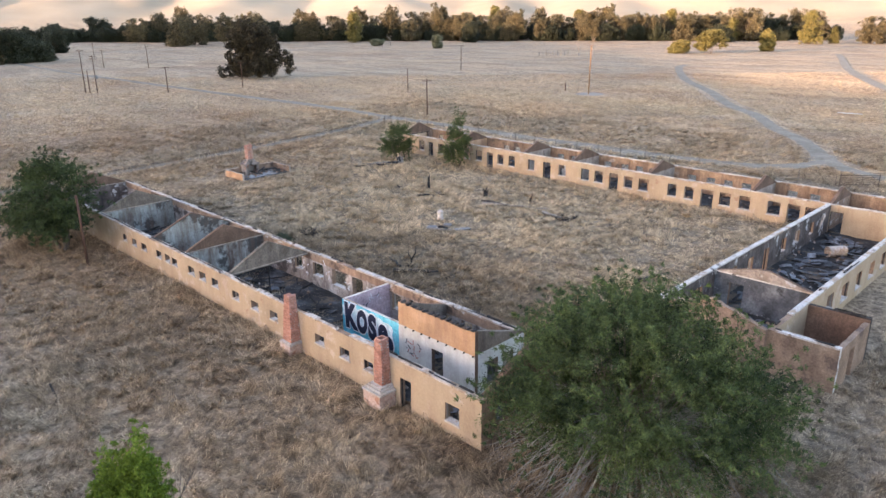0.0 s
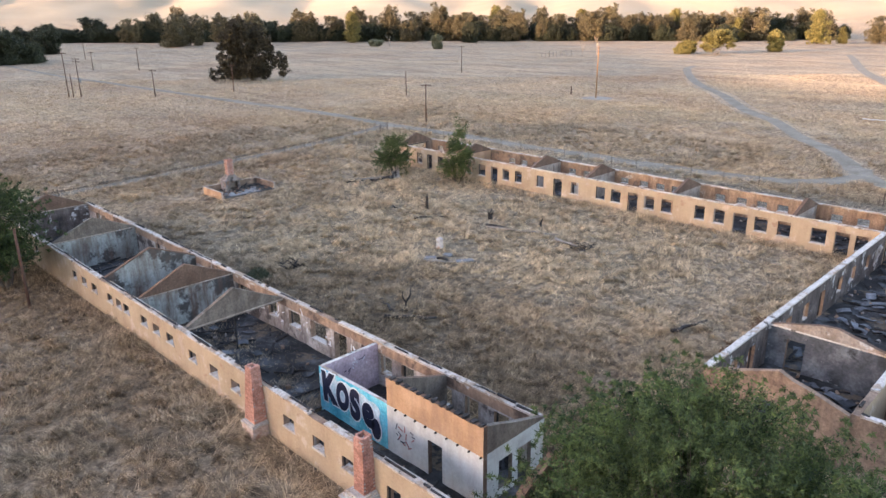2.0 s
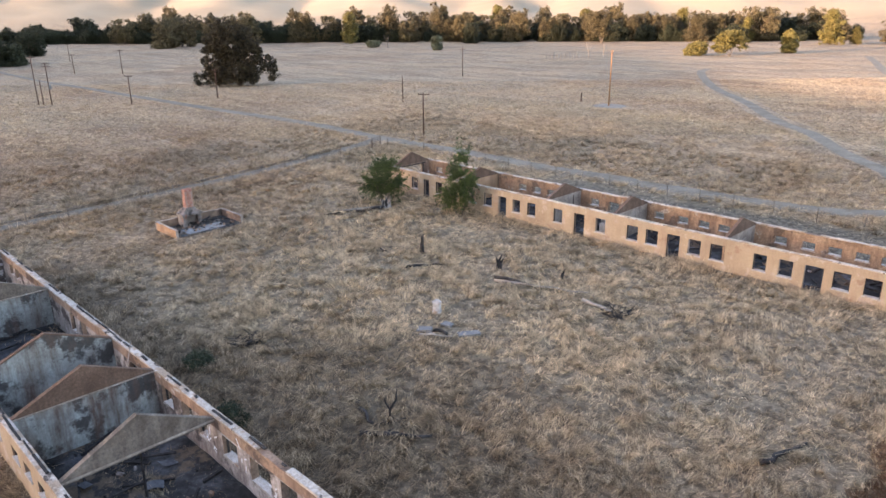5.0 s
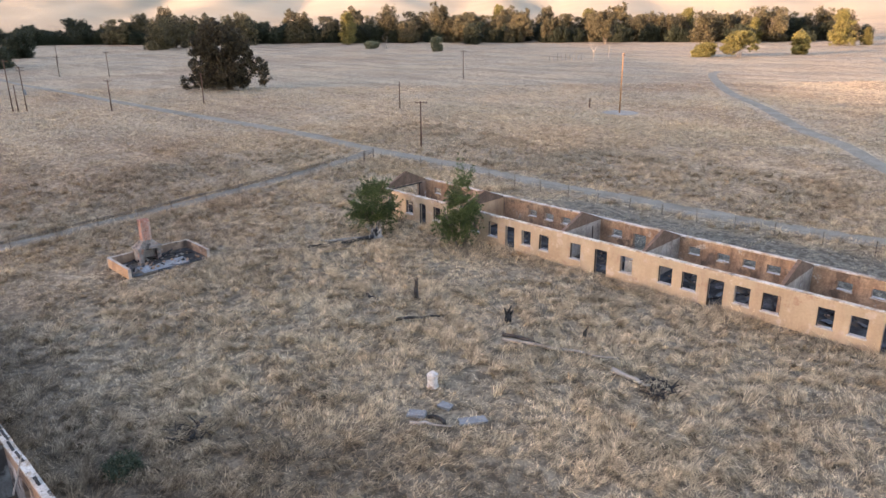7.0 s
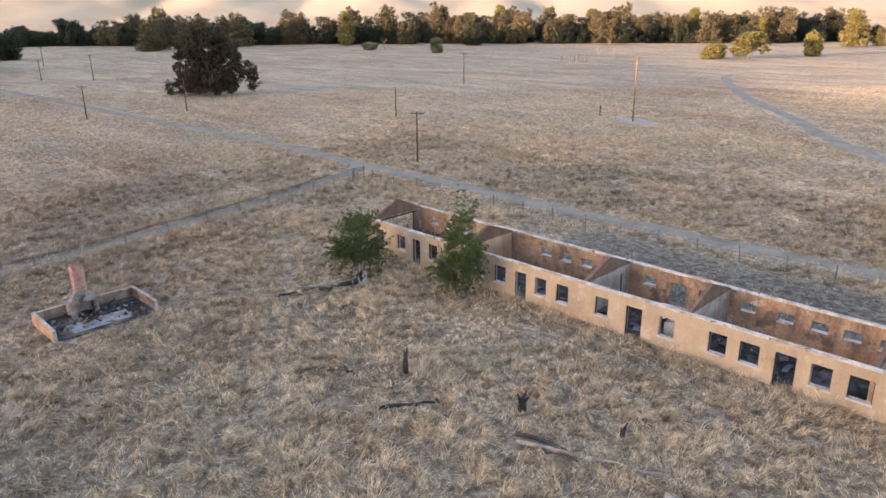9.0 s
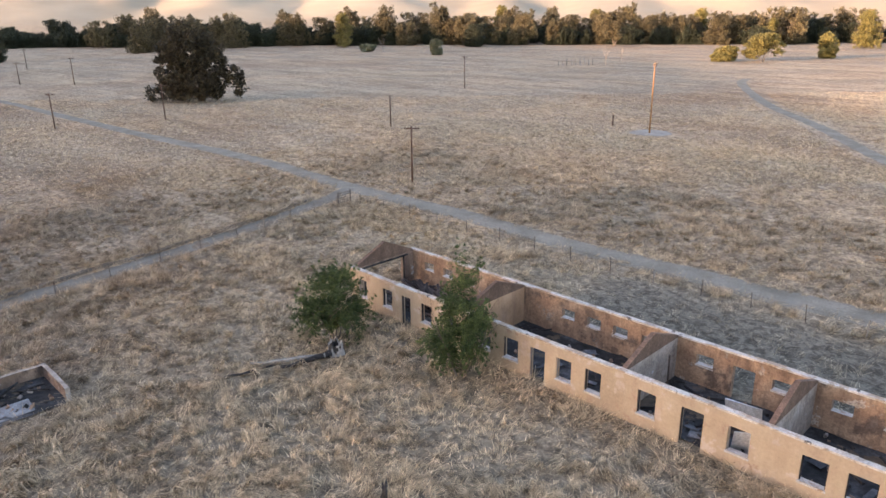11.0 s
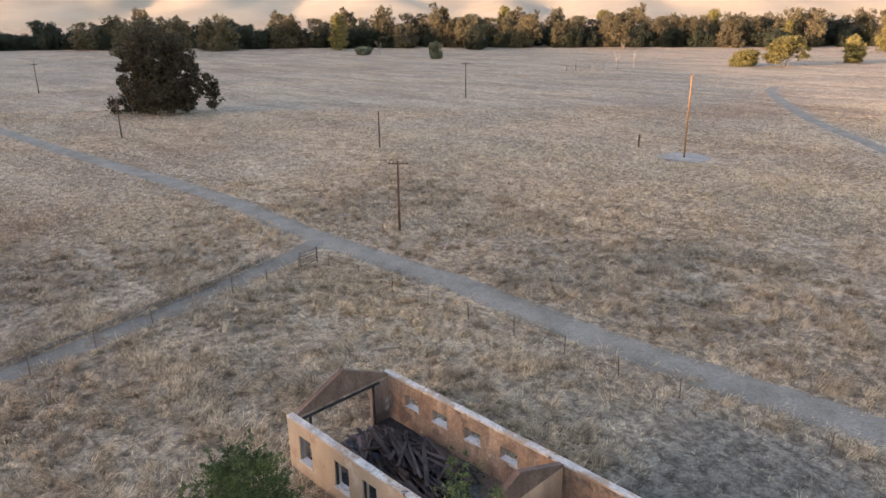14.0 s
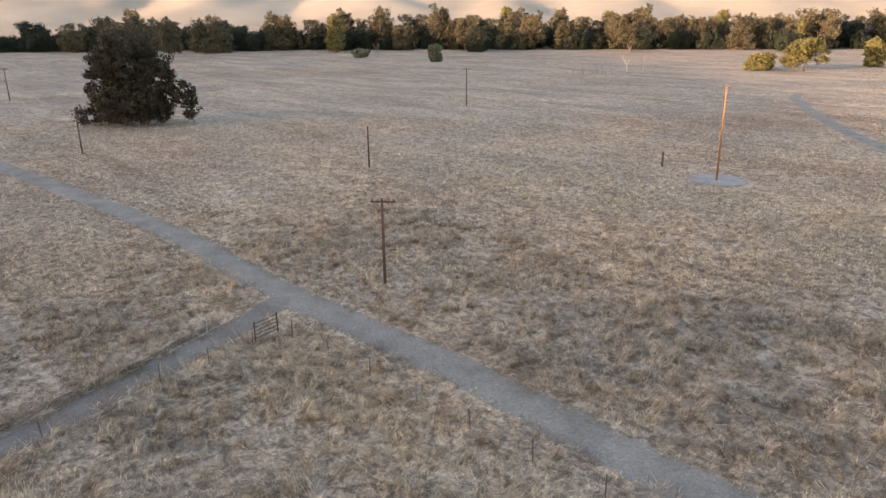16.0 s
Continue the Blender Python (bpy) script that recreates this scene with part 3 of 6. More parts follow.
# ================= the ruined adobe wings =================
def wall(parent, name, run, a0, a1, b0, b1, top, holes=(), z0=-0.3, mats=(), slot=None, label="", wob=0.016, step=0.7, ragged=0.03):
    """A wall that runs along 'x' or 'y' from a0 to a1, b0 to b1 thick, up to top (a number or a function of the way along).
    holes: (a0, a1, z0, z1). slot(side, a, z): material slot; side 0 is the face at b0, 1 the one at b1, 2 the rest."""
    top_of = top if callable(top) else (lambda a: top)
    cuts = {round(a0, 3), round(a1, 3)}
    for h in holes:
        cuts.update((round(max(a0, h[0]), 3), round(min(a1, h[1]), 3)))
    cuts = sorted(cuts)
    A = []
    for p, q in zip(cuts, cuts[1:]):
        n = max(1, round((q - p) / step))
        A.extend(p + (q - p) * i / n for i in range(n))
    A.append(cuts[-1])
    low = min(top_of(a) for a in A)
    Z = {z0}
    for h in holes:
        Z.update((max(z0, h[2]), h[3]))
    Z = sorted(z for z in Z if z < low - 0.12)
    ZZ = []
    for p, q in zip(Z, Z[1:] + [low]):
        n = max(1, round((q - p) / 0.8))
        ZZ.extend(p + (q - p) * i / n for i in range(n))
    if callable(top):
        ZZ.append(low - 0.07)
    nz, na = len(ZZ), len(A)
    slot = slot or (lambda side, a, z: min(side, len(mats) - 1))
    g = Geo()
    seed = random.uniform(0, 100)
    tops = [top_of(a) + ragged * noise.noise((a * 1.3, seed, 0)) for a in A]

    def height(i, j):
        return ZZ[j] if j < nz else tops[i]

    idx = {}

    def pt(i, j, side):
        k = (i, j, side)
        if k not in idx:
            a, z = A[i], height(i, j)
            b = (b0, b1)[side] + wob * noise.noise((a * 0.9, z * 1.1, seed + 9 * side))
            idx[k] = len(g.v)
            g.v.append((a, b, z) if run == "x" else (b, a, z))
        return idx[k]

    def open_at(i, j):
        if i < 0 or j < 0 or i >= na - 1 or j >= nz:
            return True
        a = (A[i] + A[i + 1]) / 2
        z = (ZZ[j] + (ZZ[j + 1] if j + 1 < nz else low)) / 2
        return any(h[0] < a < h[1] and h[2] < z < h[3] for h in holes)

    def put(q, m):
        g.f.append(tuple(q) if run == "x" else tuple(reversed(q)))
        g.m.append(m)

    for i in range(na - 1):
        for j in range(nz):
            if open_at(i, j):
                continue
            a, z = (A[i] + A[i + 1]) / 2, (height(i, j) + height(i, j + 1)) / 2
            put((pt(i, j, 0), pt(i + 1, j, 0), pt(i + 1, j + 1, 0), pt(i, j + 1, 0)), slot(0, a, z))
            put((pt(i + 1, j, 1), pt(i, j, 1), pt(i, j + 1, 1), pt(i + 1, j + 1, 1)), slot(1, a, z))
            e = slot(2, a, z)
            if open_at(i - 1, j):
                put((pt(i, j, 1), pt(i, j, 0), pt(i, j + 1, 0), pt(i, j + 1, 1)), e)
            if open_at(i + 1, j):
                put((pt(i + 1, j, 0), pt(i + 1, j, 1), pt(i + 1, j + 1, 1), pt(i + 1, j + 1, 0)), e)
            if open_at(i, j - 1):
                put((pt(i, j, 1), pt(i + 1, j, 1), pt(i + 1, j, 0), pt(i, j, 0)), e)
            if open_at(i, j + 1):
                put((pt(i, j + 1, 0), pt(i + 1, j + 1, 0), pt(i + 1, j + 1, 1), pt(i, j + 1, 1)), e)
    return part(name, g, list(mats), parent, label)


def bar(run, g, a0, a1, b0, b1, z0, z1, wob=0.01, m=0):
    if run == "x":
        g.box(a0, a1, b0, b1, z0, z1, m, wob=wob)
    else:
        g.box(b0, b1, a0, a1, z0, z1, m, wob=wob)


def coping(parent, run, a0, a1, b0, b1, z, char=0.0, gaps=0.06, mat_=None):
    """The pale cast cap on a wall, broken in places, and the burnt plate that lies on parts of it."""
    a = a0
    while a < a1 - 0.05:
        n = min(random.uniform(0.9, 3.2), a1 - a)
        if random.random() > gaps:
            dz = random.uniform(-0.012, 0.012)
            caps = Geo()
            bar(run, caps, a, a + n - 0.006, b0 - 0.008, b1 + 0.008, z - 0.055 + dz, z + 0.05 + dz, 0.012)
            part("coping", caps, mat_ or M_COPING, parent, "pale weathered concrete cap")
        a += n
    if char:
        a = a0
        while a < a1 - 0.4:
            n = min(random.uniform(0.25, 2.0), a1 - a)
            if random.random() < char:
                o = random.uniform(-0.04, 0.10)
                plates = Geo()
                bar(run, plates, a, a + n * 0.9, (b0 + b1) / 2 - 0.05 + o, (b0 + b1) / 2 + 0.05 + o, z + 0.045, z + random.uniform(0.07, 0.14), 0.025)
                part("wall_plate", plates, M_CHAR, parent, "charred remains of the roof plate")
            a += n


def sills_and_frames(parent, run, holes, b_out, b_in, out_sign, frames=True):
    """A pale sill under each window and a burnt timber frame in each opening."""
    for k, (a0, a1, z0, z1) in enumerate(holes):
        if z0 > 0.3:
            g = Geo()
            lo, hi = sorted((b_out + out_sign * 0.055, b_in))
            bar(run, g, a0 - 0.05, a1 + 0.05, lo, hi, z0 - 0.10, z0 + 0.012, 0.008)
            part("sill", g, M_SILL, parent)
        if frames and random.random() < 0.8:
            g = Geo()
            c = b_out - out_sign * 0.12
            w = 0.045
            zb = z0 + 0.012
            bar(run, g, a0 + 0.003, a0 + w, c - 0.05, c + 0.05, zb, z1 - 0.003, 0)
            bar(run, g, a1 - w, a1 - 0.003, c - 0.05, c + 0.05, zb, z1 - 0.003, 0)
            bar(run, g, a0 + w, a1 - w, c - 0.05, c + 0.05, z1 - w, z1 - 0.003, 0)
            part("window_frame" if z0 > 0.3 else "door_frame", g, M_CHAR if k % 3 else M_WOOD, parent)


def gable(a0, a1, eave, ridge, at=0.5):
    mid = a0 + (a1 - a0) * at

    def f(a):
        return eave + (ridge - eave) * (1 - (abs(a - mid) / (mid - a0 if a < mid else a1 - mid)))
    return f


def floor_slab(parent, x0, x1, y0, y1, label="", material=M_ASH, z=0.13):
    g = Geo()
    nx, ny = max(2, int((x1 - x0) / 0.6)), max(2, int((y1 - y0) / 0.6))
    sd = random.uniform(0, 50)
    P = [[(x0 + (x1 - x0) * i / nx, y0 + (y1 - y0) * j / ny) for i in range(nx + 1)] for j in range(ny + 1)]
    for row in P:
        for x, y in row:
            g.v.append((x, y, z + 0.09 * noise.noise((x * 0.9, y * 0.9, sd)) + 0.05 * noise.noise((x * 2.7, y * 2.7, sd))))
    for j in range(ny):
        for i in range(nx):
            k = j * (nx + 1) + i
            g.f.append((k, k + 1, k + nx + 2, k + nx + 1))
            g.m.append(0)
    return part("floor", g, material, parent, label, smooth=True)


def debris(parent, x0, x1, y0, y1, timbers, sheets, lumps, z=0.16, length=(0.8, 2.6)):
    """Fallen burnt timbers, curled roofing sheets and lumps of adobe on a floor."""
    for _ in range(timbers):
        g = Geo()
        x, y = random.uniform(x0, x1), random.uniform(y0, y1)
        t, n = random.uniform(0, math.pi), random.uniform(*length)
        zz = z + random.uniform(0.02, 0.2)
        a = Vector((x - math.cos(t) * n / 2, y - math.sin(t) * n / 2, zz))
        b = Vector((x + math.cos(t) * n / 2, y + math.sin(t) * n / 2, zz + random.uniform(-0.1, 0.25)))
        for q in (a, b):
            q.x, q.y = min(max(q.x, x0), x1), min(max(q.y, y0), y1)
        if (b - a).length > 0.3:
            g.beam(a, b, random.uniform(0.06, 0.14), random.uniform(0.05, 0.13))
            part("fallen_timber", g, M_CHAR, parent)
    for _ in range(sheets):
        g = Geo()
        x, y = random.uniform(x0 + 0.5, x1 - 0.5), random.uniform(y0 + 0.5, y1 - 0.5)
        w, h = random.uniform(0.4, 1.2), random.uniform(0.3, 0.7)
        rot = Matrix.Translation((x, y, z + random.uniform(0.04, 0.16))) @ Euler((random.uniform(-0.25, 0.25), random.uniform(-0.25, 0.25), random.uniform(0, 3.1))).to_matrix().to_4x4()
        bend = random.uniform(-0.12, 0.12)
        for k in range(4):
            u0, u1 = -w / 2 + w * k / 4, -w / 2 + w * (k + 1) / 4
            za, zb = bend * (1 - (2 * u0 / w) ** 2), bend * (1 - (2 * u1 / w) ** 2)
            p = [Vector(q) for q in ((u0, -h / 2, za), (u1, -h / 2, zb), (u1, h / 2, zb), (u0, h / 2, za))]
            p = p + [q + Vector((0, 0, 0.02)) for q in p]
            g.hexa([rot @ q for q in p])
        part("roofing_scrap", g, M_SHEET, parent)
    g = Geo()
    for _ in range(lumps):
        x, y = random.uniform(x0, x1), random.uniform(y0, y1)
        r = random.uniform(0.04, 0.15)
        rot = Matrix.Translation((x, y, z + r * 0.3)) @ Euler([random.uniform(0, 3) for _ in range(3)]).to_matrix().to_4x4()
        g.box(-r, r, -r * 0.7, r * 0.7, -r * 0.5, r * 0.5, random.choice((0, 0, 0, 1, 1, 2)), rot, r * 0.25)
    if g.f:
        part("rubble", g, [M_ADOBE, M_CHAR, M_SOOTWHITE], parent, "broken adobe and plaster rubble", kind="stuff")


def brick_stack(parent, x0, x1, y0, y1, z0, z1, name="shaft", flare=0.0):
    """A brick shaft laid course by course round a mortar core; flare widens its foot on the three free sides."""
    core, g = Geo(), Geo()
    i, f = 0.012, flare
    zt = z1 - 0.25
    core.hexa([(x0 - f + i, y0 - f + i, z0), (x1 + f - i, y0 - f + i, z0), (x1 + f - i, y1 - i, z0), (x0 - f + i, y1 - i, z0), (x0 + i, y0 + i, zt), (x1 - i, y0 + i, zt), (x1 - i, y1 - i, zt), (x0 + i, y1 - i, zt)])
    H, B = 0.082, 0.215
    z, k = z0, 0
    while z < z1 - 0.02:
        zt = min(z + H - 0.012, z1)
        e = flare * (1 - (z - z0) / (z1 - z0))
        X0, X1, Y0 = x0 - e, x1 + e, y0 - e
        for run, lo, hi, f0, f1 in (("x", X0, X1, Y0, Y0 + 0.1), ("x", X0, X1, y1 - 0.1, y1), ("y", Y0 + 0.1, y1 - 0.1, X0, X0 + 0.1), ("y", Y0 + 0.1, y1 - 0.1, X1 - 0.1, X1)):
            a = lo - (B / 2 if k % 2 else 0)
            while a < hi - 0.02:
                p, q = max(a, lo) + 0.004, min(a + B - 0.010, hi)
                if q - p > 0.03 and not (z > z1 - 0.3 and random.random() < 0.12):
                    bar(run, g, p, q, f0, f1, z, zt, 0.004)
                a += B
        z += H
        k += 1
    s = part(name, g, M_BRICK, parent, "weathered red brick", kind="stuff")
    part("mortar_core", core, M_MORTAR, s)
    return s


# ---- wing A: the near wing, y 23.85 to 31.15 ----
AX0, AX1 = -67.5, -9.6
wing_a = thing("ruined_adobe_building", "long roofless tan adobe barracks with burnt-out rooms", "ruin", group="wings round the courtyard")
A_OUT = [(-12.0, -11.05, 0.78, 1.62), (-15.35, -14.5, -0.3, 1.70), (-18.35, -17.55, 1.22, 1.68), (-20.55, -19.65, 1.22, 1.70), (-22.95, -22.05, 1.28, 1.75),
         (-27.9, -27.0, 1.30, 1.75), (-30.2, -29.3, 1.33, 1.78), (-32.65, -31.75, 1.36, 1.80), (-35.5, -34.6, 1.5, 1.95), (-37.35, -36.45, 1.52, 1.98),
         (-39.1, -38.15, 1.52, 1.98), (-41.8, -40.95, 1.52, 1.96), (-43.05, -42.2, 1.52, 1.96), (-44.6, -43.7, 1.48, 1.92), (-47.4, -46.45, 1.46, 1.9),
         (-49.3, -48.45, 1.44, 1.88), (-51.2, -50.4, 1.44, 1.88), (-60.0, -59.1, 1.44, 1.88), (-63.0, -62.1, 1.44, 1.88)]


def char_rooms(side, a, z):
    if side == 0:
        return 0
    return 1


A_OUT = [(a, b, c - 0.14 if c > 0 else c, d) for a, b, c, d in A_OUT]
w = wall(wing_a, "wall", "x", AX0, AX1, 23.85, 24.2, 2.62, A_OUT, mats=(M_STUCCO, M_CHARWALL, M_ADOBE), label="tan stuccoed outer wall with small high windows")
sills_and_frames(w, "x", A_OUT, 23.85, 24.2, -1)
coping(w, "x", AX0, AX1, 23.85, 24.2, 2.66, char=0.72, mat_=M_CAPTAN)
A_IN = [(-65.3, -64.4, 1.4, 2.2), (-63.9, -63.0, 1.4, 2.2), (-52.5, -51.6, 0.9, 2.1), (-50.5, -49.6, 0.9, 2.1), (-43.2, -42.2, 1.0, 2.05), (-39.2, -38.0, 1.15, 2.1), (-37.0, -35.9, 1.15, 2.1),
        (-35.4, -34.4, 1.0, 2.0), (-33.0, -31.7, 0.95, 2.0), (-30.6, -29.0, 0.8, 2.0), (-28.2, -27.0, -0.3, 2.05), (-25.6, -24.8, 0.9, 2.05), (-23.9, -23.0, 0.9, 2.0), (-22.2, -21.2, -0.3, 2.05),
        (-19.4, -18.4, 0.8, 2.0), (-17.5, -16.6, -0.3, 2.05), (-15.6, -14.7, 0.8, 2.0)]
w = wall(wing_a, "wall", "x", AX0, -13.0, 30.8, 31.15, 2.66, A_IN, mats=(M_SOOTWHITE, M_STUCCO, M_ADOBE, M_INNER), slot=lambda side, a, z: 3 if side == 0 and z > 2.08 else side, label="courtyard wall with burnt plaster and doorways", ragged=0.05)
sills_and_frames(w, "x", A_IN, 31.15, 30.8, 1)
coping(w, "x", AX0, -13.0, 30.8, 31.15, 2.70, char=0.55, gaps=0.1, mat_=M_CAPTAN)


def cross_wall(parent, x, eave, ridge, lower, upper, thick=0.24, z0=-0.3, y0=24.2, y1=30.8, holes=(), label="", line=True, band=None):
    """A partition across a wing with its gable; lower and upper are (near face, far face) materials."""
    prof = gable(y0, y1, eave, ridge)
    mats = (lower[0], lower[1], upper[0], upper[1], M_ADOBE)

    def slot(side, a, z):
        if side == 2:
            return 4
        s = 1 - side                      # face at the larger x is seen first
        return s if z < eave - 0.05 else 2 + s
    ob = wall(parent, "partition", "y", y0, y1, x - thick / 2, x + thick / 2, prof, holes, z0, mats, slot, label, step=0.55, ragged=0.06)
    n = 2
    for k in range(n):
        g = Geo()
        p, q = y0 + (y1 - y0) * k / n, y0 + (y1 - y0) * (k + 1) / n
        zp, zq = prof(p) + 0.03, prof(q) + 0.03
        b0, b1 = x - thick / 2 - 0.012, x + thick / 2 + 0.012
        g.hexa([(b0, p, zp - 0.05), (b1, p, zp - 0.05), (b1, q, zq - 0.05), (b0, q, zq - 0.05), (b0, p, zp + 0.03), (b1, p, zp + 0.03), (b1, q, zq + 0.03), (b0, q, zq + 0.03)])
        part("gable_cap", g, M_GABLEGREY if upper[0] is M_GABLEGREY else M_GABLE, ob)
    if line:
        g = Geo()
        bar("y", g, y0, y1, x + thick / 2, x + thick / 2 + 0.04, eave - 0.05, eave + 0.03, 0.008)
        part("ceiling_ledge", g, M_GREYTAN, ob, "pale ledge where the ceiling sat")
    return ob


cross_wall(wing_a, -67.4, 2.66, 4.15, (M_CHARWALL, M_STUCCO), (M_GABLE, M_STUCCO), label="end gable with blackened whitewash")
cross_wall(wing_a, -56.4, 2.66, 4.10, (M_BLUEWALL, M_CHARWALL), (M_GABLEGREY, M_GABLE), label="partition with stained pale plaster below a brown gable")
cross_wall(wing_a, -45.5, 2.66, 4.05, (M_BLUEWALL, M_CHARWALL), (M_BLUEWALL, M_GABLE), label="pale plastered partition up to its gable", line=False)
cross_wall(wing_a, -40.0, 2.66, 4.15, (M_BLUEWALL, M_CHARWALL), (M_GABLE, M_GABLE), label="pale blue partition below a brown gable")
cross_wall(wing_a, -33.7, 2.55, 4.20, (M_GABLEGREY, M_GABLEGREY), (M_GABLEGREY, M_GABLEGREY), z0=2.42, label="hanging gable left over an open room")
g = Geo()
g.tube((-33.7, 27.4, 0.0), (-33.72, 27.45, 2.5), 0.06, 0.055, 7)
part("prop_post", g, M_CHAR, wing_a, "burnt timber post")
g = Geo()
g.tube((-42.0, 30.2, 2.2), (-42.9, 30.95, 3.3), 0.04, 0.03, 6)
part("leaning_pole", g, M_WOOD, wing_a)

# the inner block at the near end: painted wall, whitewashed wall, high orange wall
painted = wall(wing_a, "painted_wall", "x", -24.35, -18.95, 27.0, 27.2, 2.62, (), mats=(M_CYAN, M_PINK, M_COPING), label="wall covered in cyan graffiti with dark letters")
wall(wing_a, "partition", "y", 27.2, 30.8, -24.35, -24.13, 2.62, (), mats=(M_CHARWALL, M_PINK, M_COPING), label="faded pink plaster partition")
BLOCK_DOOR = [(-16.2, -15.3, -0.3, 1.95)]


def block_slot(side, a, z):
    return 3 if side == 2 else (2 if z > 2.6 else 0) if side == 0 else 1


wall(wing_a, "block_wall", "x", -18.95, -12.9, 27.0, 27.24, 3.98, BLOCK_DOOR + [(-18.95, -18.9, 2.6, 2.61)], mats=(M_WHITEWALL, M_GABLEGREY, M_ORANGE, M_GABLE), slot=block_slot,
     label="whitewashed wall with an orange adobe top", ragged=0.12)
wall(wing_a, "block_wall", "y", 27.24, 31.1, -13.12, -12.9, lambda a: 3.98 - 1.25 * (a - 27.24) / 3.86, [(28.0, 28.9, 0.5, 1.95), (29.3, 30.2, -0.3, 1.95)], mats=(M_CHARWALL, M_WHITEWALL, M_GABLEGREY),
     slot=lambda side, a, z: 2 if (side == 2 or z > 2.55) else side, label="whitewashed end wall with a sloping grey top", ragged=0.06)
wall(wing_a, "partition", "y", 27.24, 30.8, -18.95, -18.75, lambda a: 3.9 - 1.2 * (a - 27.24) / 3.56, [(28.4, 29.3, -0.3, 1.95)], mats=(M_CHARWALL, M_GABLEGREY, M_GABLE), label="charred sloping partition", ragged=0.1)
for k in range(13):
    x = -18.7 + k * 0.46
    g = Geo()
    g.box(x, x + random.uniform(0.14, 0.24), 26.97, 27.27, 3.98, 3.98 + random.uniform(0.05, 0.16), wob=0.03)
    part("rafter_stub", g, M_CHAR, wing_a, "burnt rafter end")
for k in range(9):
    g = Geo()
    g.box(-18.3 + k * 0.66, -18.24 + k * 0.66, 26.88, 26.98, 2.56, 2.63)
    part("joist_stub", g, M_CHAR, wing_a)
wall(wing_a, "wall", "y", 24.2, 29.2, -9.95, -9.6, lambda a: gable(24.0, 31.0, 2.62, 4.2)(a) - (0.9 * smoothstep(27.6, 29.2, a)), [(24.9, 25.8, 0.8, 1.9), (27.4, 28.4, -0.3, 2.0)],
     mats=(M_ADOBE, M_ADOBE, M_GABLE), label="broken end gable of raw adobe", ragged=0.12)

# graffiti letters
def lettering(text, size, fat, material, at, name, parent, slim, turn):
    cu = bpy.data.curves.new(name, "FONT")
    cu.body, cu.size, cu.offset, cu.extrude, cu.space_character = text, size, fat, 0.004, 0.98
    cu.align_x, cu.align_y, cu.resolution_u = "CENTER", "CENTER", 5
    tmp = new("letters_source", cu)
    me = bpy.data.meshes.new_from_object(tmp.evaluated_get(bpy.context.evaluated_depsgraph_get()))
    bpy.data.objects.remove(tmp)
    me.materials.clear()
    me.materials.append(material)
    ob = new(name, me)
    ob.parent = parent
    ob.matrix_basis = pose(*at, 90, 0, 0) @ pose(0, 0, 0, 0, 0, turn) @ Matrix.Diagonal((slim, 1.0, 1, 1))
    return ob


g = Geo()
for cx, cz, rx, rz in ((-23.4, 1.9, 0.95, 0.62), (-22.3, 1.75, 1.2, 0.72), (-21.2, 1.7, 1.2, 0.72), (-20.3, 1.7, 0.9, 0.66)):
    g.face([(cx + rx * math.cos(a) * (1 + 0.12 * math.sin(5 * a + cx)), 26.968 - 0.0016 * (cx + 24), cz + rz * math.sin(a) * (1 + 0.12 * math.sin(4 * a + cx))) for a in np.linspace(0, 2 * math.pi, 28, endpoint=False)])
part("paint_cloud", g, M_PAINTPALE, painted, "pale misty spray background")
for fat, paint, y, nm in ((0.215, M_PAINTWHITE, 26.950, "letter_outline"), (0.14, M_INK, 26.938, "letter")):
    for ch, size, x, z, slim, turn in (("K", 2.15, -23.50, 1.62, 0.74, 3), ("O", 1.9, -22.34, 1.56, 0.62, -4), ("S", 2.1, -21.34, 1.50, 0.74, 0), ("e", 2.3, -20.34, 1.60, 0.76, 5)):
        lettering(ch, size, fat, paint, (x, y, z), nm, painted, slim, turn)
for r, paint, y in ((0.56, M_PAINTWHITE, 26.946), (0.46, M_INK, 26.934)):
    g = Geo()
    g.face([(-19.75 + r * 0.78 * math.cos(a), y, 0.92 + r * 1.25 * math.sin(a)) for a in np.linspace(0, 2 * math.pi, 26, endpoint=False)])
    part("paint_drop", g, paint, painted)
g = Geo()
for k in range(16):
    a = Vector((random.uniform(-18.4, -17.0), 26.955, random.uniform(0.9, 1.9)))
    b = a + Vector((random.uniform(-0.35, 0.35), 0, random.uniform(-0.4, 0.4)))
    g.beam(a, b, 0.01, 0.05, k % 2)
part("scrawl", g, [M_INK, M_PAINTRED], wing_a, "dark and red spray scrawl")
g = Geo()
for k in range(14):
    a = Vector((-24.118, random.uniform(28.6, 30.2), random.uniform(1.7, 2.3)))
    g.beam(a, a + Vector((0, random.uniform(-0.25, 0.25), random.uniform(-0.25, 0.25))), 0.01, 0.035, k % 2)
part("scrawl", g, [M_INK, M_PAINTWHITE], wing_a)
g = Geo()
for k in range(26):
    c = random.choice((-34.0, -31.3, -28.6, -26.4))
    a = Vector((c + random.uniform(-0.35, 0.35), 30.775, random.uniform(0.7, 2.1)))
    g.beam(a, a + Vector((random.uniform(-0.3, 0.3), 0, random.uniform(-0.45, 0.45))), 0.01, 0.06)
part("scrawl", g, M_PAINTWHITE, wing_a, "white spray scrawl")

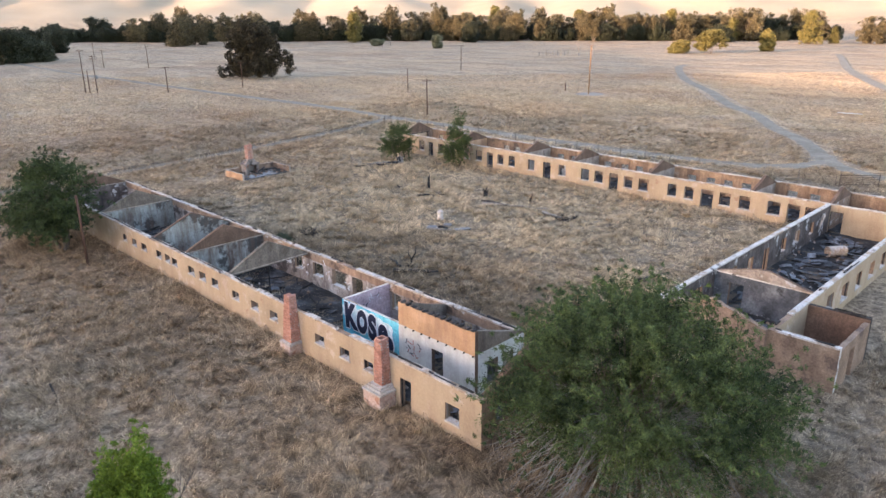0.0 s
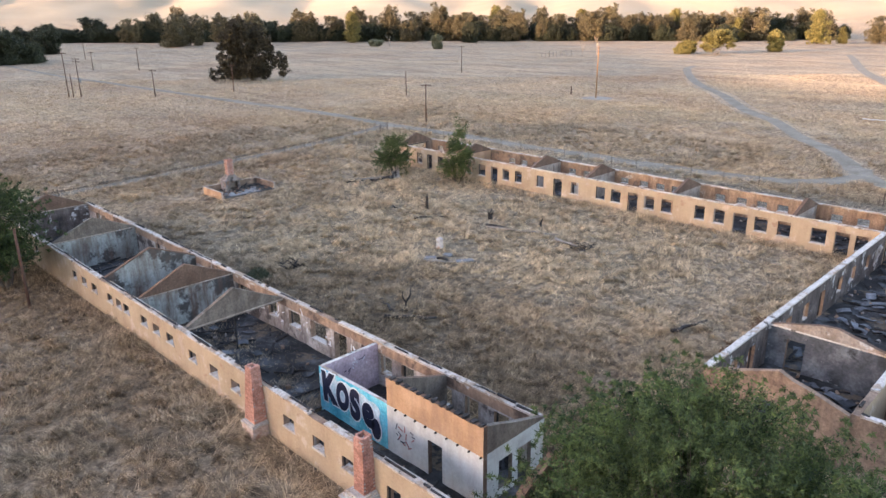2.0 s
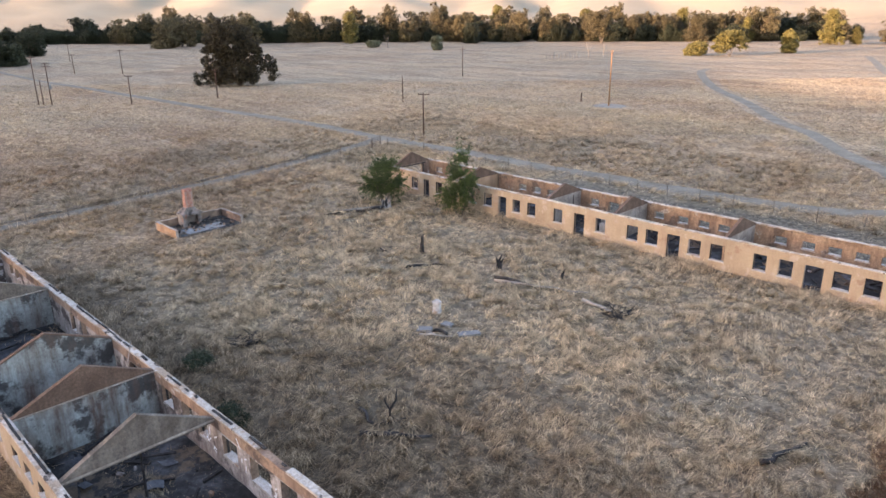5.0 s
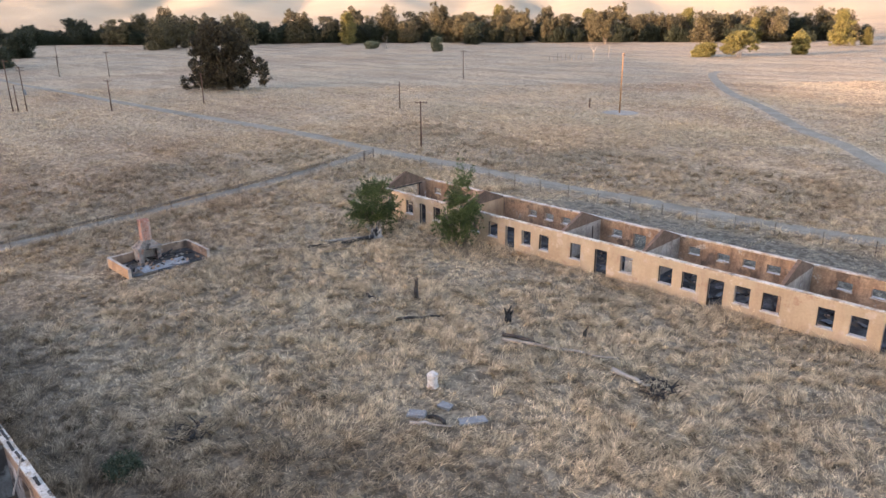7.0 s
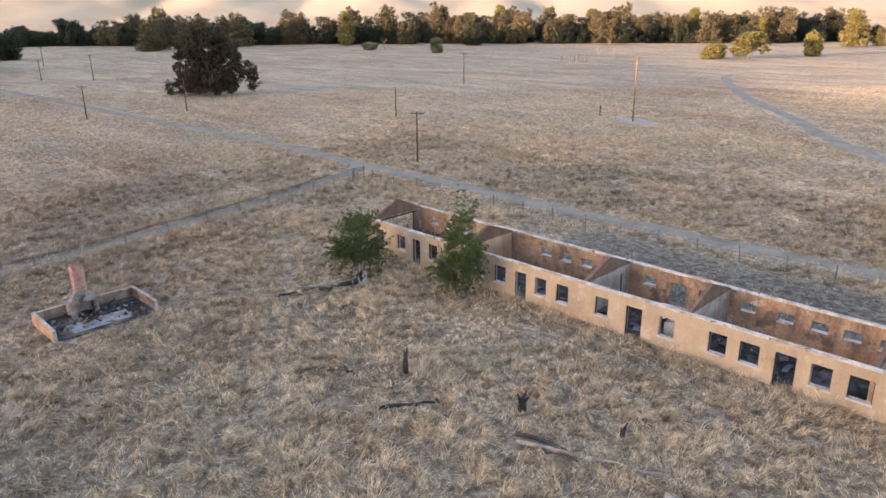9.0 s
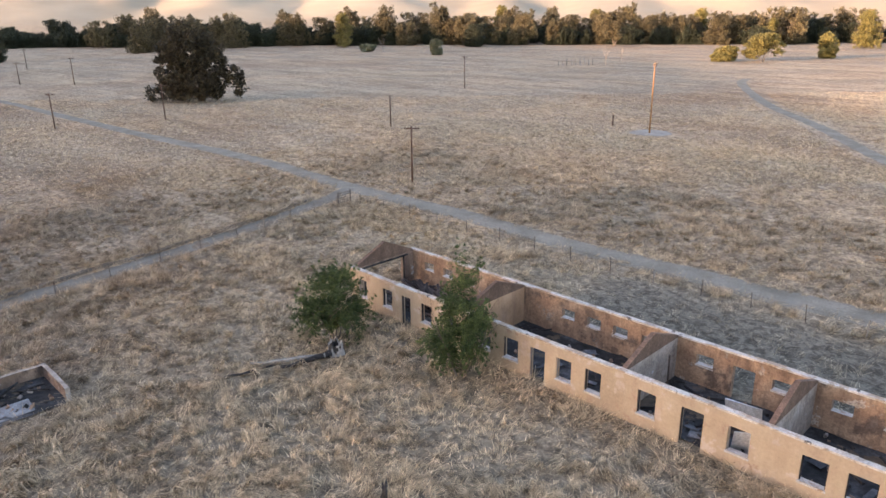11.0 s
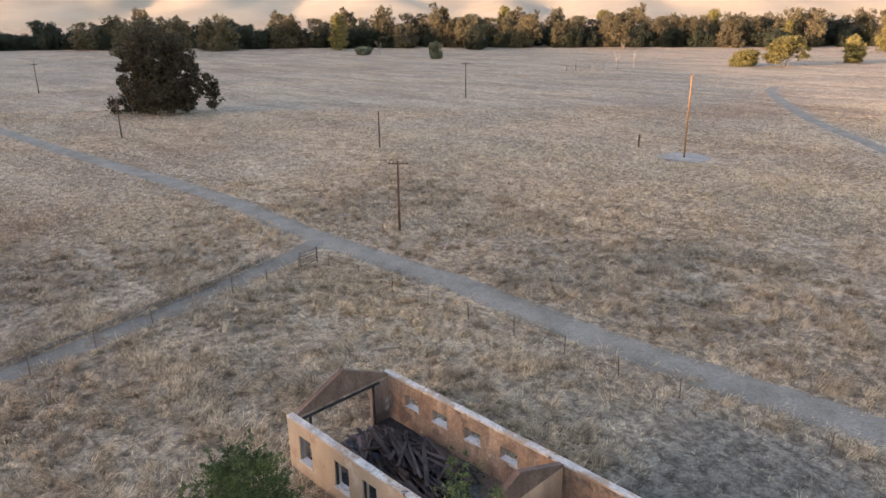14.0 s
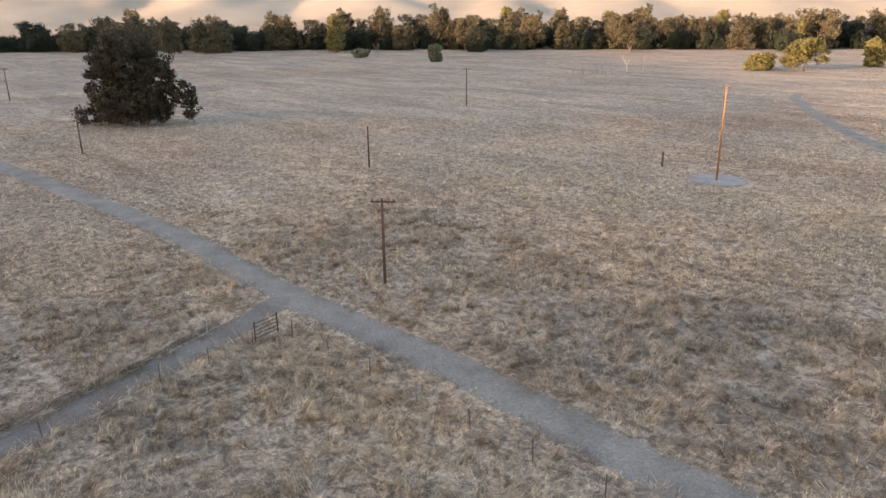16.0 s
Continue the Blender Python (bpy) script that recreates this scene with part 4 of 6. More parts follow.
for x0, x1 in ((-67.2, -56.6), (-56.2, -45.7), (-45.3, -40.2), (-39.8, -24.4), (-24.1, -13.1)):
    floor_slab(wing_a, x0, x1, 24.22, 30.78, "ash-black floor with weeds and scraps")
floor_slab(wing_a, -13.1, -9.9, 24.22, 30.5)
debris(wing_a, -67, -57, 24.5, 30.5, 18, 2, 40)
debris(wing_a, -56, -46, 24.5, 30.5, 18, 3, 40)
debris(wing_a, -45, -40.4, 24.5, 30.5, 14, 3, 30)
debris(wing_a, -39.6, -25, 24.5, 30.5, 34, 10, 45)
debris(wing_a, -23.5, -14, 27.6, 30.5, 16, 8, 30)
debris(wing_a, -24, -11, 24.4, 26.7, 14, 8, 40)


def chimney(x0, x1, y0, y1, base_z, top_z, foot, flare, ledges):
    c = thing("brick_chimney", "red brick chimney on a plastered foot against the adobe wall", "chimney", group="chimneys on the outer wall")
    fx0, fx1, fy0, fy1 = foot
    g = Geo()
    g.box(fx0, fx1, fy0, fy1, -0.3, base_z, wob=0.02)
    part("foot", g, M_FOOT, c, "whitewashed plastered brick foot")
    z = base_z
    for out, h in ledges:                                # stepped plaster courses above the foot
        g = Geo()
        g.box(fx0 - out, fx1 + out, fy0 - out, fy1, z, z + h, wob=0.012)
        part("ledge", g, M_SILL, c, "flaking white plaster ledge")
        z += h
    brick_stack(c, x0, x1, y0, y1, z, top_z, flare=flare)


M_FOOT = mat("flaking_whitewash", [(0.33, 0.21, 0.16), (0.46, 0.33, 0.27), (0.58, 0.47, 0.41)], 1.1, 9.0, 0.92, 0.4, patch=((0.36, 0.19, 0.13), 1.4, 0.56))
chimney(-25.18, -24.66, 23.32, 23.82, 0.62, 3.75, (-25.46, -24.38, 22.95, 23.82), 0.19, ((0.03, 0.1), (-0.05, 0.08)))
chimney(-16.66, -16.12, 23.28, 23.82, 0.80, 3.75, (-17.1, -15.7, 22.75, 23.82), 0.07, ((0.05, 0.1), (-0.09, 0.13), (-0.2, 0.1)))

# ---- wing B: the far wing, y 72 to 78.3 ----
BX0, BX1 = -68.6, 6.0
wing_b = thing("ruined_adobe_building", "long roofless tan adobe barracks with a row of doors and windows", "ruin", group="wings round the courtyard")
B_WIN = [(-67.7, -66.75), (-65.0, -64.0), (-61.1, -60.1), (-58.9, -57.9), (-56.0, -55.0), (-53.95, -52.85), (-50.1, -49.1), (-48.2, -47.2), (-45.0, -44.0), (-40.3, -39.25), (-37.05, -35.95), (-35.2, -34.05),
         (-31.3, -30.2), (-29.4, -28.2), (-25.9, -24.9), (-24.0, -22.95), (-20.15, -19.0), (-18.1, -17.0), (-15.3, -14.05), (-11.8, -10.9)]
B_DOOR = [(-63.05, -62.15), (-51.95, -50.9), (-42.65, -41.5), (-33.2, -32.05), (-22.15, -20.8), (-13.4, -12.25), (-9.6, -8.5)]
B_FRONT = [(a, b, 0.77, 2.09) for a, b in B_WIN] + [(a, b, -0.3, 2.1) for a, b in B_DOOR]
w = wall(wing_b, "wall", "x", BX0, BX1, 72.0, 72.33, 2.68, B_FRONT, mats=(M_STUCCO, M_INNER, M_STUCCO), label="tan stuccoed courtyard wall with doors and windows")
sills_and_frames(w, "x", B_FRONT, 72.0, 72.33, -1)
coping(w, "x", BX0, BX1, 72.0, 72.33, 2.72, gaps=0.02, mat_=M_CAPTAN)
B_BACKS = [-67.0, -65.0, -62.8, -60.6, -54.05, -52.1, -50.2, -48.25, -44.8, -40.6, -37.7, -35.3, -33.3, -31.45, -29.5, -26.6, -24.4, -22.4, -20.4, -18.6, -15.6, -13.4, -11.2]
B_BACK = [(a, a + 1.0, 1.36, 2.0) for a in B_BACKS] + [(-42.7, -41.5, -0.3, 2.0)]
M_FLAKE = mat("flaking_orange_plaster", [(0.21, 0.13, 0.082), (0.31, 0.198, 0.125), (0.40, 0.275, 0.18)], 0.7, 8.0, 0.92, 0.4, streak=((0.11, 0.072, 0.052), 0.8), patch=((0.50, 0.42, 0.34), 1.1, 0.60), patch2=((0.12, 0.085, 0.062), 0.55, 0.55))
w = wall(wing_b, "wall", "x", BX0, BX1, 77.95, 78.28, 2.68, B_BACK, mats=(M_FLAKE, M_STUCCO, M_ADOBE), label="rear adobe wall with small high windows and flaking plaster", ragged=0.06)
sills_and_frames(w, "x", B_BACK, 78.28, 77.95, 1, frames=False)
coping(w, "x", BX0, BX1, 77.95, 78.28, 2.72, gaps=0.05, mat_=M_CAPTAN)
for x, lo, up in ((-57.3, (M_ORANGE, M_INNER), (M_GABLE, M_GABLE)), (-46.1, (M_GREYTAN, M_INNER), (M_GABLE, M_GABLE)), (-38.6, (M_GREYTAN, M_INNER), (M_GABLE, M_GABLE)),
                  (-28.4, (M_GREYTAN, M_INNER), (M_GABLE, M_GABLE)), (-17.0, (M_GREYTAN, M_INNER), (M_GABLE, M_GABLE)), (-9.8, (M_INNER, M_INNER), (M_GABLE, M_GABLE)), (-2.6, (M_INNER, M_INNER), (M_ORANGE, M_ORANGE))):
    cross_wall(wing_b, x, 2.68, 3.75, lo, up, y0=72.33, y1=77.95, label="gabled partition of weathered plaster", holes=[(73.2, 74.1, -0.3, 2.0)] if x == -57.3 else (), line=False)
cross_wall(wing_b, -68.45, 2.68, 3.95, (M_INNER, M_STUCCO), (M_GABLE, M_STUCCO), y0=72.33, y1=77.95, z0=2.45, label="end gable hanging over a wide opening", line=False)
wall(wing_b, "wall", "y", 76.9, 77.95, -68.6, -68.3, 2.45, (), mats=(M_STUCCO, M_INNER, M_ADOBE), label="stub of the end wall")
wall(wing_b, "wall", "y", 72.33, 72.9, -68.6, -68.3, 2.45, (), mats=(M_STUCCO, M_INNER, M_ADOBE))
g = Geo()
bar("y", g, 72.6, 77.3, -68.3, -68.2, 2.42, 2.52, 0.01)
g.box(-68.32, -68.22, 76.85, 76.95, 0, 2.42)
g.box(-68.32, -68.22, 73.0, 73.1, 0, 2.42)
part("lintel", g, M_CHAR, wing_b, "charred timber lintel and posts")
for x0, x1 in ((-68.3, -57.45), (-57.15, -46.25), (-45.95, -38.75), (-38.45, -28.55), (-28.25, -17.15), (-16.85, -9.95), (-9.65, -2.75), (-2.45, 6.0)):
    floor_slab(wing_b, x0, x1, 72.34, 77.94, "ash-covered floor")
    debris(wing_b, x0 + 0.4, x1 - 0.4, 72.6, 77.7, 12, 7, 34)
M_BEAM = mat("scorched_brown_timber", [(0.024, 0.017, 0.015), (0.066, 0.045, 0.037), (0.15, 0.105, 0.088)], 0.8, 16.0, 0.9, 0.5, vary=0.5)
pile = thing("timber_pile", "heap of scorched brown roof timbers on a room floor", "debris", (-63.8, 75.4, 0.14))
for k in range(95):
    c = Vector((random.gauss(0, 1.9), random.gauss(0, 0.9), 0))
    c.x, c.y = min(max(c.x, -3.4), 4.2), min(max(c.y, -1.7), 1.7)
    c.z = 0.12 + 1.15 * random.random() ** 1.3 * math.exp(-(c.x / 2.6) ** 2 - (c.y / 1.5) ** 2)
    t, n = random.gauss(-0.65, 0.5), random.uniform(1.6, 3.8)
    d = Vector((math.cos(t), math.sin(t) * 0.6, random.uniform(-0.16, 0.16))) * n * 0.55
    for q in (c - d, c + d):
        if abs(q.y) > 2.2:
            d.y *= 0.4
    g = Geo()
    g.beam(c - d, c + d, random.uniform(0.10, 0.21), random.uniform(0.07, 0.15))
    part("timber", g, M_BEAM, pile)
for x, y, t in ((-39.7, 73.5, 0.5), (-41.0, 75.8, 0.1)):
    g = Geo()
    g.box(-0.9, 0.9, -0.03, 0.03, 0.0, 1.5, rot=pose(x, y, 0.1, 20, 0, math.degrees(t)), wob=0.02)
    solo("wall_board", g, M_WHITE, "loose white board leaning inside a roofless room", "board")
g = Geo()
g.tube((-45.2, 75.6, 0.1), (-45.15, 75.4, 2.7), 0.05, 0.05, 8)
part("stove_pipe", g, M_METAL, wing_b, "rusty pipe standing at the partition")

# ---- wing C: x -10 to -2.85 ----
wing_c = thing("ruined_adobe_building", "roofless adobe wing with white-capped walls and collapsed roofing inside", "ruin", group="wings round the courtyard")
C_IN = [(43.3, 44.2, 0.9, 2.0), (45.6, 46.5, -0.3, 2.0), (51.0, 52.0, 0.9, 2.0), (54.0, 55.0, 0.9, 2.0), (57.0, 58.0, -0.3, 2.0), (60.6, 61.6, 0.9, 2.0), (63.6, 64.6, 0.9, 2.0), (67.0, 68.0, 0.9, 2.0)]
w = wall(wing_c, "wall", "y", 40.7, 72.0, -10.0, -9.65, 2.68, C_IN, mats=(M_STUCCO, M_CHARWALL, M_ADOBE), label="white-capped courtyard wall blackened inside")
sills_and_frames(w, "y", C_IN, -10.0, -9.65, -1)
coping(w, "y", 40.7, 71.99, -10.0, -9.65, 2.72, gaps=0.0)
C_OUT = [(50.2, 51.4, 0.9, 2.0), (53.2, 54.6, 0.7, 1.9), (56.4, 57.6, 0.7, 1.9), (59.5, 60.7, 0.7, 1.9), (62.5, 63.7, 0.7, 1.9), (66, 67.2, 0.7, 1.9)]
w = wall(wing_c, "wall", "y", 41.0, 72.0, -3.2, -2.85, 2.68, C_OUT, mats=(M_CHARWALL, M_STUCCO, M_ADOBE), label="outer adobe wall with wide window holes")
sills_and_frames(w, "y", C_OUT, -2.85, -3.2, 1)
coping(w, "y", 41.0, 71.99, -3.2, -2.85, 2.72, char=0.2, gaps=0.04)
cw = wall(wing_c, "partition", "x", -9.65, -3.2, 48.3, 48.6, gable(-9.65, -3.2, 2.66, 3.5), [(-8.6, -7.6, -0.3, 2.0)], mats=(M_BLUECHAR, M_GABLE, M_GABLE, M_GREYTAN),
          slot=lambda side, a, z: 2 if side == 2 else (3 if z > 2.6 and side == 0 else side), label="gabled partition with flaking blue-black plaster", ragged=0.06)
g = Geo()
bar("x", g, -9.65, -3.2, 48.24, 48.3, 2.6, 2.68, 0.008)
part("ceiling_ledge", g, M_COPING, cw)
wall(wing_c, "wall", "x", -9.65, -3.2, 40.7, 41.0, gable(-9.65, -3.2, 2.66, 3.7), [(-7.4, -6.4, 0.9, 2.0)], mats=(M_ADOBE, M_CHARWALL, M_ADOBE), label="end gable wall of raw adobe", ragged=0.08)
floor_slab(wing_c, -9.64, -3.21, 48.6, 71.9, "floor littered with blue-grey roofing")
floor_slab(wing_c, -9.64, -3.21, 41.0, 48.3, "floor littered with blue-grey roofing")
debris(wing_c, -9.3, -3.5, 49, 71, 30, 110, 90)
debris(wing_c, -9.3, -3.5, 41.4, 48, 10, 40, 30)
# the annex
wall(wing_c, "wall", "x", -2.85, 0.6, 41.0, 41.3, 2.62, (), mats=(M_ADOBE, M_ADOBE, M_COPING), label="annex wall of raw adobe")
wall(wing_c, "wall", "x", -2.85, 0.6, 46.4, 46.7, 2.62, (), mats=(M_GABLE, M_ADOBE, M_CHAR), label="annex rear wall")
coping(wing_c, "x", -2.84, 0.6, 41.0, 41.3, 2.68, char=0.8)
coping(wing_c, "x", -2.84, 0.6, 46.4, 46.7, 2.68, char=0.4, mat_=M_CHAR)
wall(wing_c, "wall", "y", 41.3, 46.4, 0.3, 0.6, 2.5, [(43.0, 43.9, -0.3, 1.9)], mats=(M_ADOBE, M_ADOBE, M_ADOBE), label="annex side wall", ragged=0.3)
floor_slab(wing_c, -2.84, 0.3, 41.3, 46.4)
debris(wing_c, -2.6, 0.1, 41.6, 46.1, 8, 4, 16)
g = Geo()
bar("x", g, -2.3, 0.2, 41.9, 42.6, 1.2, 1.26, 0.02)
part("loose_board", g, M_COPING, wing_c, "white board across the annex corner")

g = Geo()
for k in range(18):
    a0, a1 = 2 * math.pi * k / 18, 2 * math.pi * (k + 1) / 18
    for r, s in ((0.46, 1), (0.43, -1)):
        p = [(-0.75, r * math.cos(a0), r * math.sin(a0)), (0.75, r * math.cos(a0), r * math.sin(a0)), (0.75, r * math.cos(a1), r * math.sin(a1)), (-0.75, r * math.cos(a1), r * math.sin(a1))]
        g.face(p if s > 0 else p[::-1])
    for x in (-0.75, 0.75):
        g.face([(x, 0.43 * math.cos(a0), 0.43 * math.sin(a0)), (x, 0.46 * math.cos(a0), 0.46 * math.sin(a0)), (x, 0.46 * math.cos(a1), 0.46 * math.sin(a1)), (x, 0.43 * math.cos(a1), 0.43 * math.sin(a1))])
tank = solo("water_tank", g, M_CAPTAN, "fallen white metal tank lying open among debris", "tank", (-6.7, 64.9, 0.62))
tank.rotation_euler = (0, 0, radians(50))
g = Geo()
g.beam((-9.9, 69.7, 0.2), (-9.3, 69.3, 2.4), 0.12, 0.3)
solo("leaning_board", g, M_COPING, "pale board leaning against the blackened wall", "board")

# ---- the small ruin with a fireplace ----
hut = thing("ruined_hut", "low adobe walls round a burnt floor with a fireplace", "ruin")
wall(hut, "wall", "y", 45.3, 52.4, -72.85, -72.6, 0.85, (), mats=(M_STUCCO, M_INNER, M_GREYTAN), label="low back wall", ragged=0.06)
wall(hut, "wall", "x", -72.6, -68.5, 45.3, 45.55, 0.85, (), mats=(M_ORANGE, M_INNER, M_GREYTAN), label="low side wall with an orange face", ragged=0.06)
wall(hut, "wall", "x", -72.6, -68.7, 52.15, 52.4, 0.85, (), mats=(M_INNER, M_ORANGE, M_GREYTAN), label="low side wall", ragged=0.06)
floor_slab(hut, -72.6, -68.4, 45.55, 52.15)
debris(hut, -72.2, -69, 46, 51.8, 8, 0, 70)
g = Geo()
bar("y", g, 46.6, 50.6, -70.2, -68.8, 0.17, 0.21, 0.12)
part("slab", g, M_CONC, hut, "pale ash-grey concrete slab")
M_HEARTH = mat("sooted_hearth_plaster", [(0.15, 0.12, 0.10), (0.24, 0.20, 0.175), (0.33, 0.285, 0.255)], 1.2, 9.0, 0.92, 0.4, patch=((0.28, 0.15, 0.11), 1.4, 0.56), patch2=((0.05, 0.042, 0.038), 0.9, 0.55))
fire = thing("fireplace_chimney", "flaking plastered fireplace carrying a red brick flue", "chimney")
g = Geo()
g.box(-72.5, -71.3, 47.45, 47.8, 0.1, 1.2)
g.box(-72.5, -71.3, 48.95, 49.3, 0.1, 1.2)
g.box(-72.58, -72.0, 47.8, 48.95, 0.1, 1.2)
g.box(-72.55, -71.2, 47.35, 49.4, 1.2, 1.42)
g.hexa([(-72.5, 47.5, 1.42), (-71.3, 47.5, 1.42), (-71.3, 49.25, 1.42), (-72.5, 49.25, 1.42), (-72.2, 47.95, 1.95), (-71.45, 47.95, 1.95), (-71.45, 48.8, 1.95), (-72.2, 48.8, 1.95)])
part("hearth", g, M_HEARTH, fire, "flaking plastered hearth and mantel")
brick_stack(fire, -72.15, -71.5, 47.98, 48.75, 1.94, 3.75, "flue")


# ================= plants =================
def limbs(g, base, height, spread, n, r0, lean=0.15, seed=0, fork=2):
    """A tapered trunk with forking limbs; returns the limb ends."""
    rnd = random.Random(seed)
    ends = []

    def grow(p, d, length, r, depth):
        k = 3
        for i in range(k):
            q = p + d * (length / k) + Vector((rnd.gauss(0, 0.05), rnd.gauss(0, 0.05), 0)) * length * 0.4
            r2 = r * 0.84
            g.tube(p, q, r, r2, 7 if r > 0.06 else 5, cap=False)
            p, r = q, r2
        ends.append((p, r))
        if depth == 0 or r < 0.012:
            return
        for _ in range(fork + (rnd.random() < 0.5)):
            a = rnd.uniform(0, 2 * math.pi)
            t = rnd.uniform(0.35, 0.85) * spread
            side = Vector((math.cos(a), math.sin(a), 0))
            nd = (d * (1 - 0.45 * t) + side * t + Vector((0, 0, 0.12))).normalized()
            grow(p, nd, length * rnd.uniform(0.6, 0.85), r * 0.72, depth - 1)
    for k in range(n):
        a = 2 * math.pi * k / n + rnd.uniform(-0.4, 0.4)
        d = Vector((math.cos(a) * lean * (n > 1), math.sin(a) * lean * (n > 1), 1)).normalized()
        grow(Vector(base) + Vector((math.cos(a), math.sin(a), 0)) * (0.25 * (n > 1)), d, height * 0.34, r0, 3)
    return ends


def leaves(rng, centres, radii, per, size, narrow=0.45, droop=0.0):
    """Many small leaves scattered round the clump centres; arrays of points and triangles."""
    n = len(centres)
    c = np.repeat(centres, per, 0)
    r = np.repeat(radii, per, 0)[:, None]
    d = rng.normal(size=(n * per, 3))
    d /= np.linalg.norm(d, axis=1)[:, None]
    d *= rng.random((n * per, 1)) ** 0.45
    p = c + d * r * np.array([1, 1, 0.8])
    t = rng.normal(size=(n * per, 3))
    t[:, 2] -= droop
    t /= np.linalg.norm(t, axis=1)[:, None]
    s = np.cross(t, rng.normal(size=(n * per, 3)))
    s /= np.linalg.norm(s, axis=1)[:, None] + 1e-9
    L = size * rng.uniform(0.6, 1.4, (n * per, 1))
    v = np.stack([p - s * L * narrow * 0.5, p + s * L * narrow * 0.5, p + t * L], 1).reshape(-1, 3)
    v[:, 2] = np.maximum(v[:, 2], 0.03)
    return v, np.arange(len(v)).reshape(-1, 3)


def crown_clumps(rng, lobes, n, shell=0.55):
    """Clump centres in the outer part of a few overlapping lobes (x, y, z, rx, ry, rz)."""
    vol = np.array([l[3] * l[4] * l[5] for l in lobes])
    pick = rng.choice(len(lobes), n, p=vol / vol.sum())
    d = rng.normal(size=(n, 3))
    d /= np.linalg.norm(d, axis=1)[:, None]
    k = shell + (1 - shell) * rng.random((n, 1)) ** 0.6
    L = np.array(lobes)[pick]
    pts = L[:, :3] + d * k * L[:, 3:]
    pts[:, 2] = np.maximum(pts[:, 2], 0.25)
    return pts


def sprays(rng, lobes, n, steps=5):
    """Clumps strung along outward-reaching twigs, thinning to the tip, for a feathery outline."""
    tips = crown_clumps(rng, lobes, n, 0.8)
    L = np.array(lobes)
    mid = (L[:, :3] * (L[:, 3] ** 2)[:, None]).sum(0) / (L[:, 3] ** 2).sum()
    near = L[np.argmin(np.linalg.norm(tips[:, None] - L[None, :, :3], axis=2), axis=1), :3]
    root = near * 0.75 + mid * 0.25
    root[:, 2] -= 0.25 * (tips[:, 2] - root[:, 2])
    k = rng.uniform(0.80, 1.27, (n, 1))
    tips = root + (tips - root) * k
    u = np.linspace(0.5, 1.0, steps)
    pts = root[:, None] + (tips - root)[:, None] * u[None, :, None]
    pts = pts + rng.normal(0, 0.06, pts.shape)
    pts[..., 2] = np.maximum(pts[..., 2] - 0.06 * (u[None] - 0.5), 0.15)
    rad = np.repeat((1.15 - 0.85 * (u - 0.5) * 2)[None], n, 0)
    return pts.reshape(-1, 3), rad.reshape(-1), tips


def tree(name, label, at, lobes, n, per, size, clump, leaf, bark=M_BARK, trunk=(8.0, 0.8, 1, 0.3), seed=1, narrow=0.45, droop=0.0, group="", shell=0.55, category="tree", twigs=0, feather=False, bare=0):
    rng = np.random.default_rng(seed)
    ob = thing(name, label, category, at, group)
    g = Geo()
    limbs(g, (0, 0, -0.1), trunk[0], trunk[1], trunk[2], trunk[3], seed=seed, lean=0.35)
    part("trunk", g, bark, ob, smooth=True)
    if feather:
        c, rad, tips = sprays(rng, lobes, n)
        fill = crown_clumps(rng, lobes, n // 3, 0.3)
        c, rad = np.concatenate([c, fill]), np.concatenate([rad, np.full(n // 3, 1.4)])
        v, t = leaves(rng, c, clump * rad * rng.uniform(0.7, 1.3, len(c)), per, size, narrow, droop)
        n = len(c)
    else:
        c = crown_clumps(rng, lobes, n, shell)
        v, t = leaves(rng, c, clump * rng.uniform(0.6, 1.3, n), per, size, narrow, droop)
    tri_mesh("crown", v, t, leaf, ob)
    if twigs:
        rnd = random.Random(seed)
        g = Geo()
        for k in range(twigs):
            q = Vector(c[rnd.randrange(n)]) * 1.03
            p = q * rnd.uniform(0.35, 0.75)
            g.tube(p, q, 0.014, 0.004, 4, cap=False)
        part("twig", g, M_BARK, ob, "bare grey twigs", kind="stuff")
    if bare:
        rnd = random.Random(seed + 1)
        g = Geo()
        for k in range(bare):                            # long pale dead stems that arch out under the leaves
            a = rnd.uniform(0, 2 * math.pi)
            d = Vector((math.cos(a), math.sin(a), 0))
            reach, rise = rnd.uniform(3.8, 7.2), rnd.uniform(0.5, 3.2)
            pts = [d * (reach * u) + Vector((rnd.gauss(0, 0.12), rnd.gauss(0, 0.12), 0.3 + rise * math.sin(math.pi * (0.15 + 0.72 * u)))) for u in (0.3, 0.55, 0.8, 1.0)]
            g.chain(pts, [0.020, 0.017, 0.012, 0.004], 4)
        part("dead_stem", g, M_DEADWOOD, ob, "pale grey leafless stems", kind="stuff")
    return ob


def lobe_set(seed, h, r, n=7, low=0.3, small=1.0):
    rnd = random.Random(seed)
    out = []
    for k in range(n):
        a = rnd.uniform(0, 2 * math.pi)
        q = r * rnd.uniform(0.15, 0.6)
        s = rnd.uniform(0.30, 0.56) * small
        z = rnd.uniform(low + 0.12, 0.86)
        q *= 1.2 - 0.35 * max(0, z - 0.45)
        out.append((math.cos(a) * q, math.sin(a) * q, h * z, r * s, r * s, h * rnd.uniform(0.10, 0.22) * small))
    for k in range(3):
        a = rnd.uniform(0, 2 * math.pi)
        q = r * rnd.uniform(0.2, 0.42)
        out.append((math.cos(a) * q, math.sin(a) * q, h * rnd.uniform(0.66, 0.86), r * rnd.uniform(0.3, 0.46), r * rnd.uniform(0.3, 0.46), h * rnd.uniform(0.11, 0.17)))
    return out


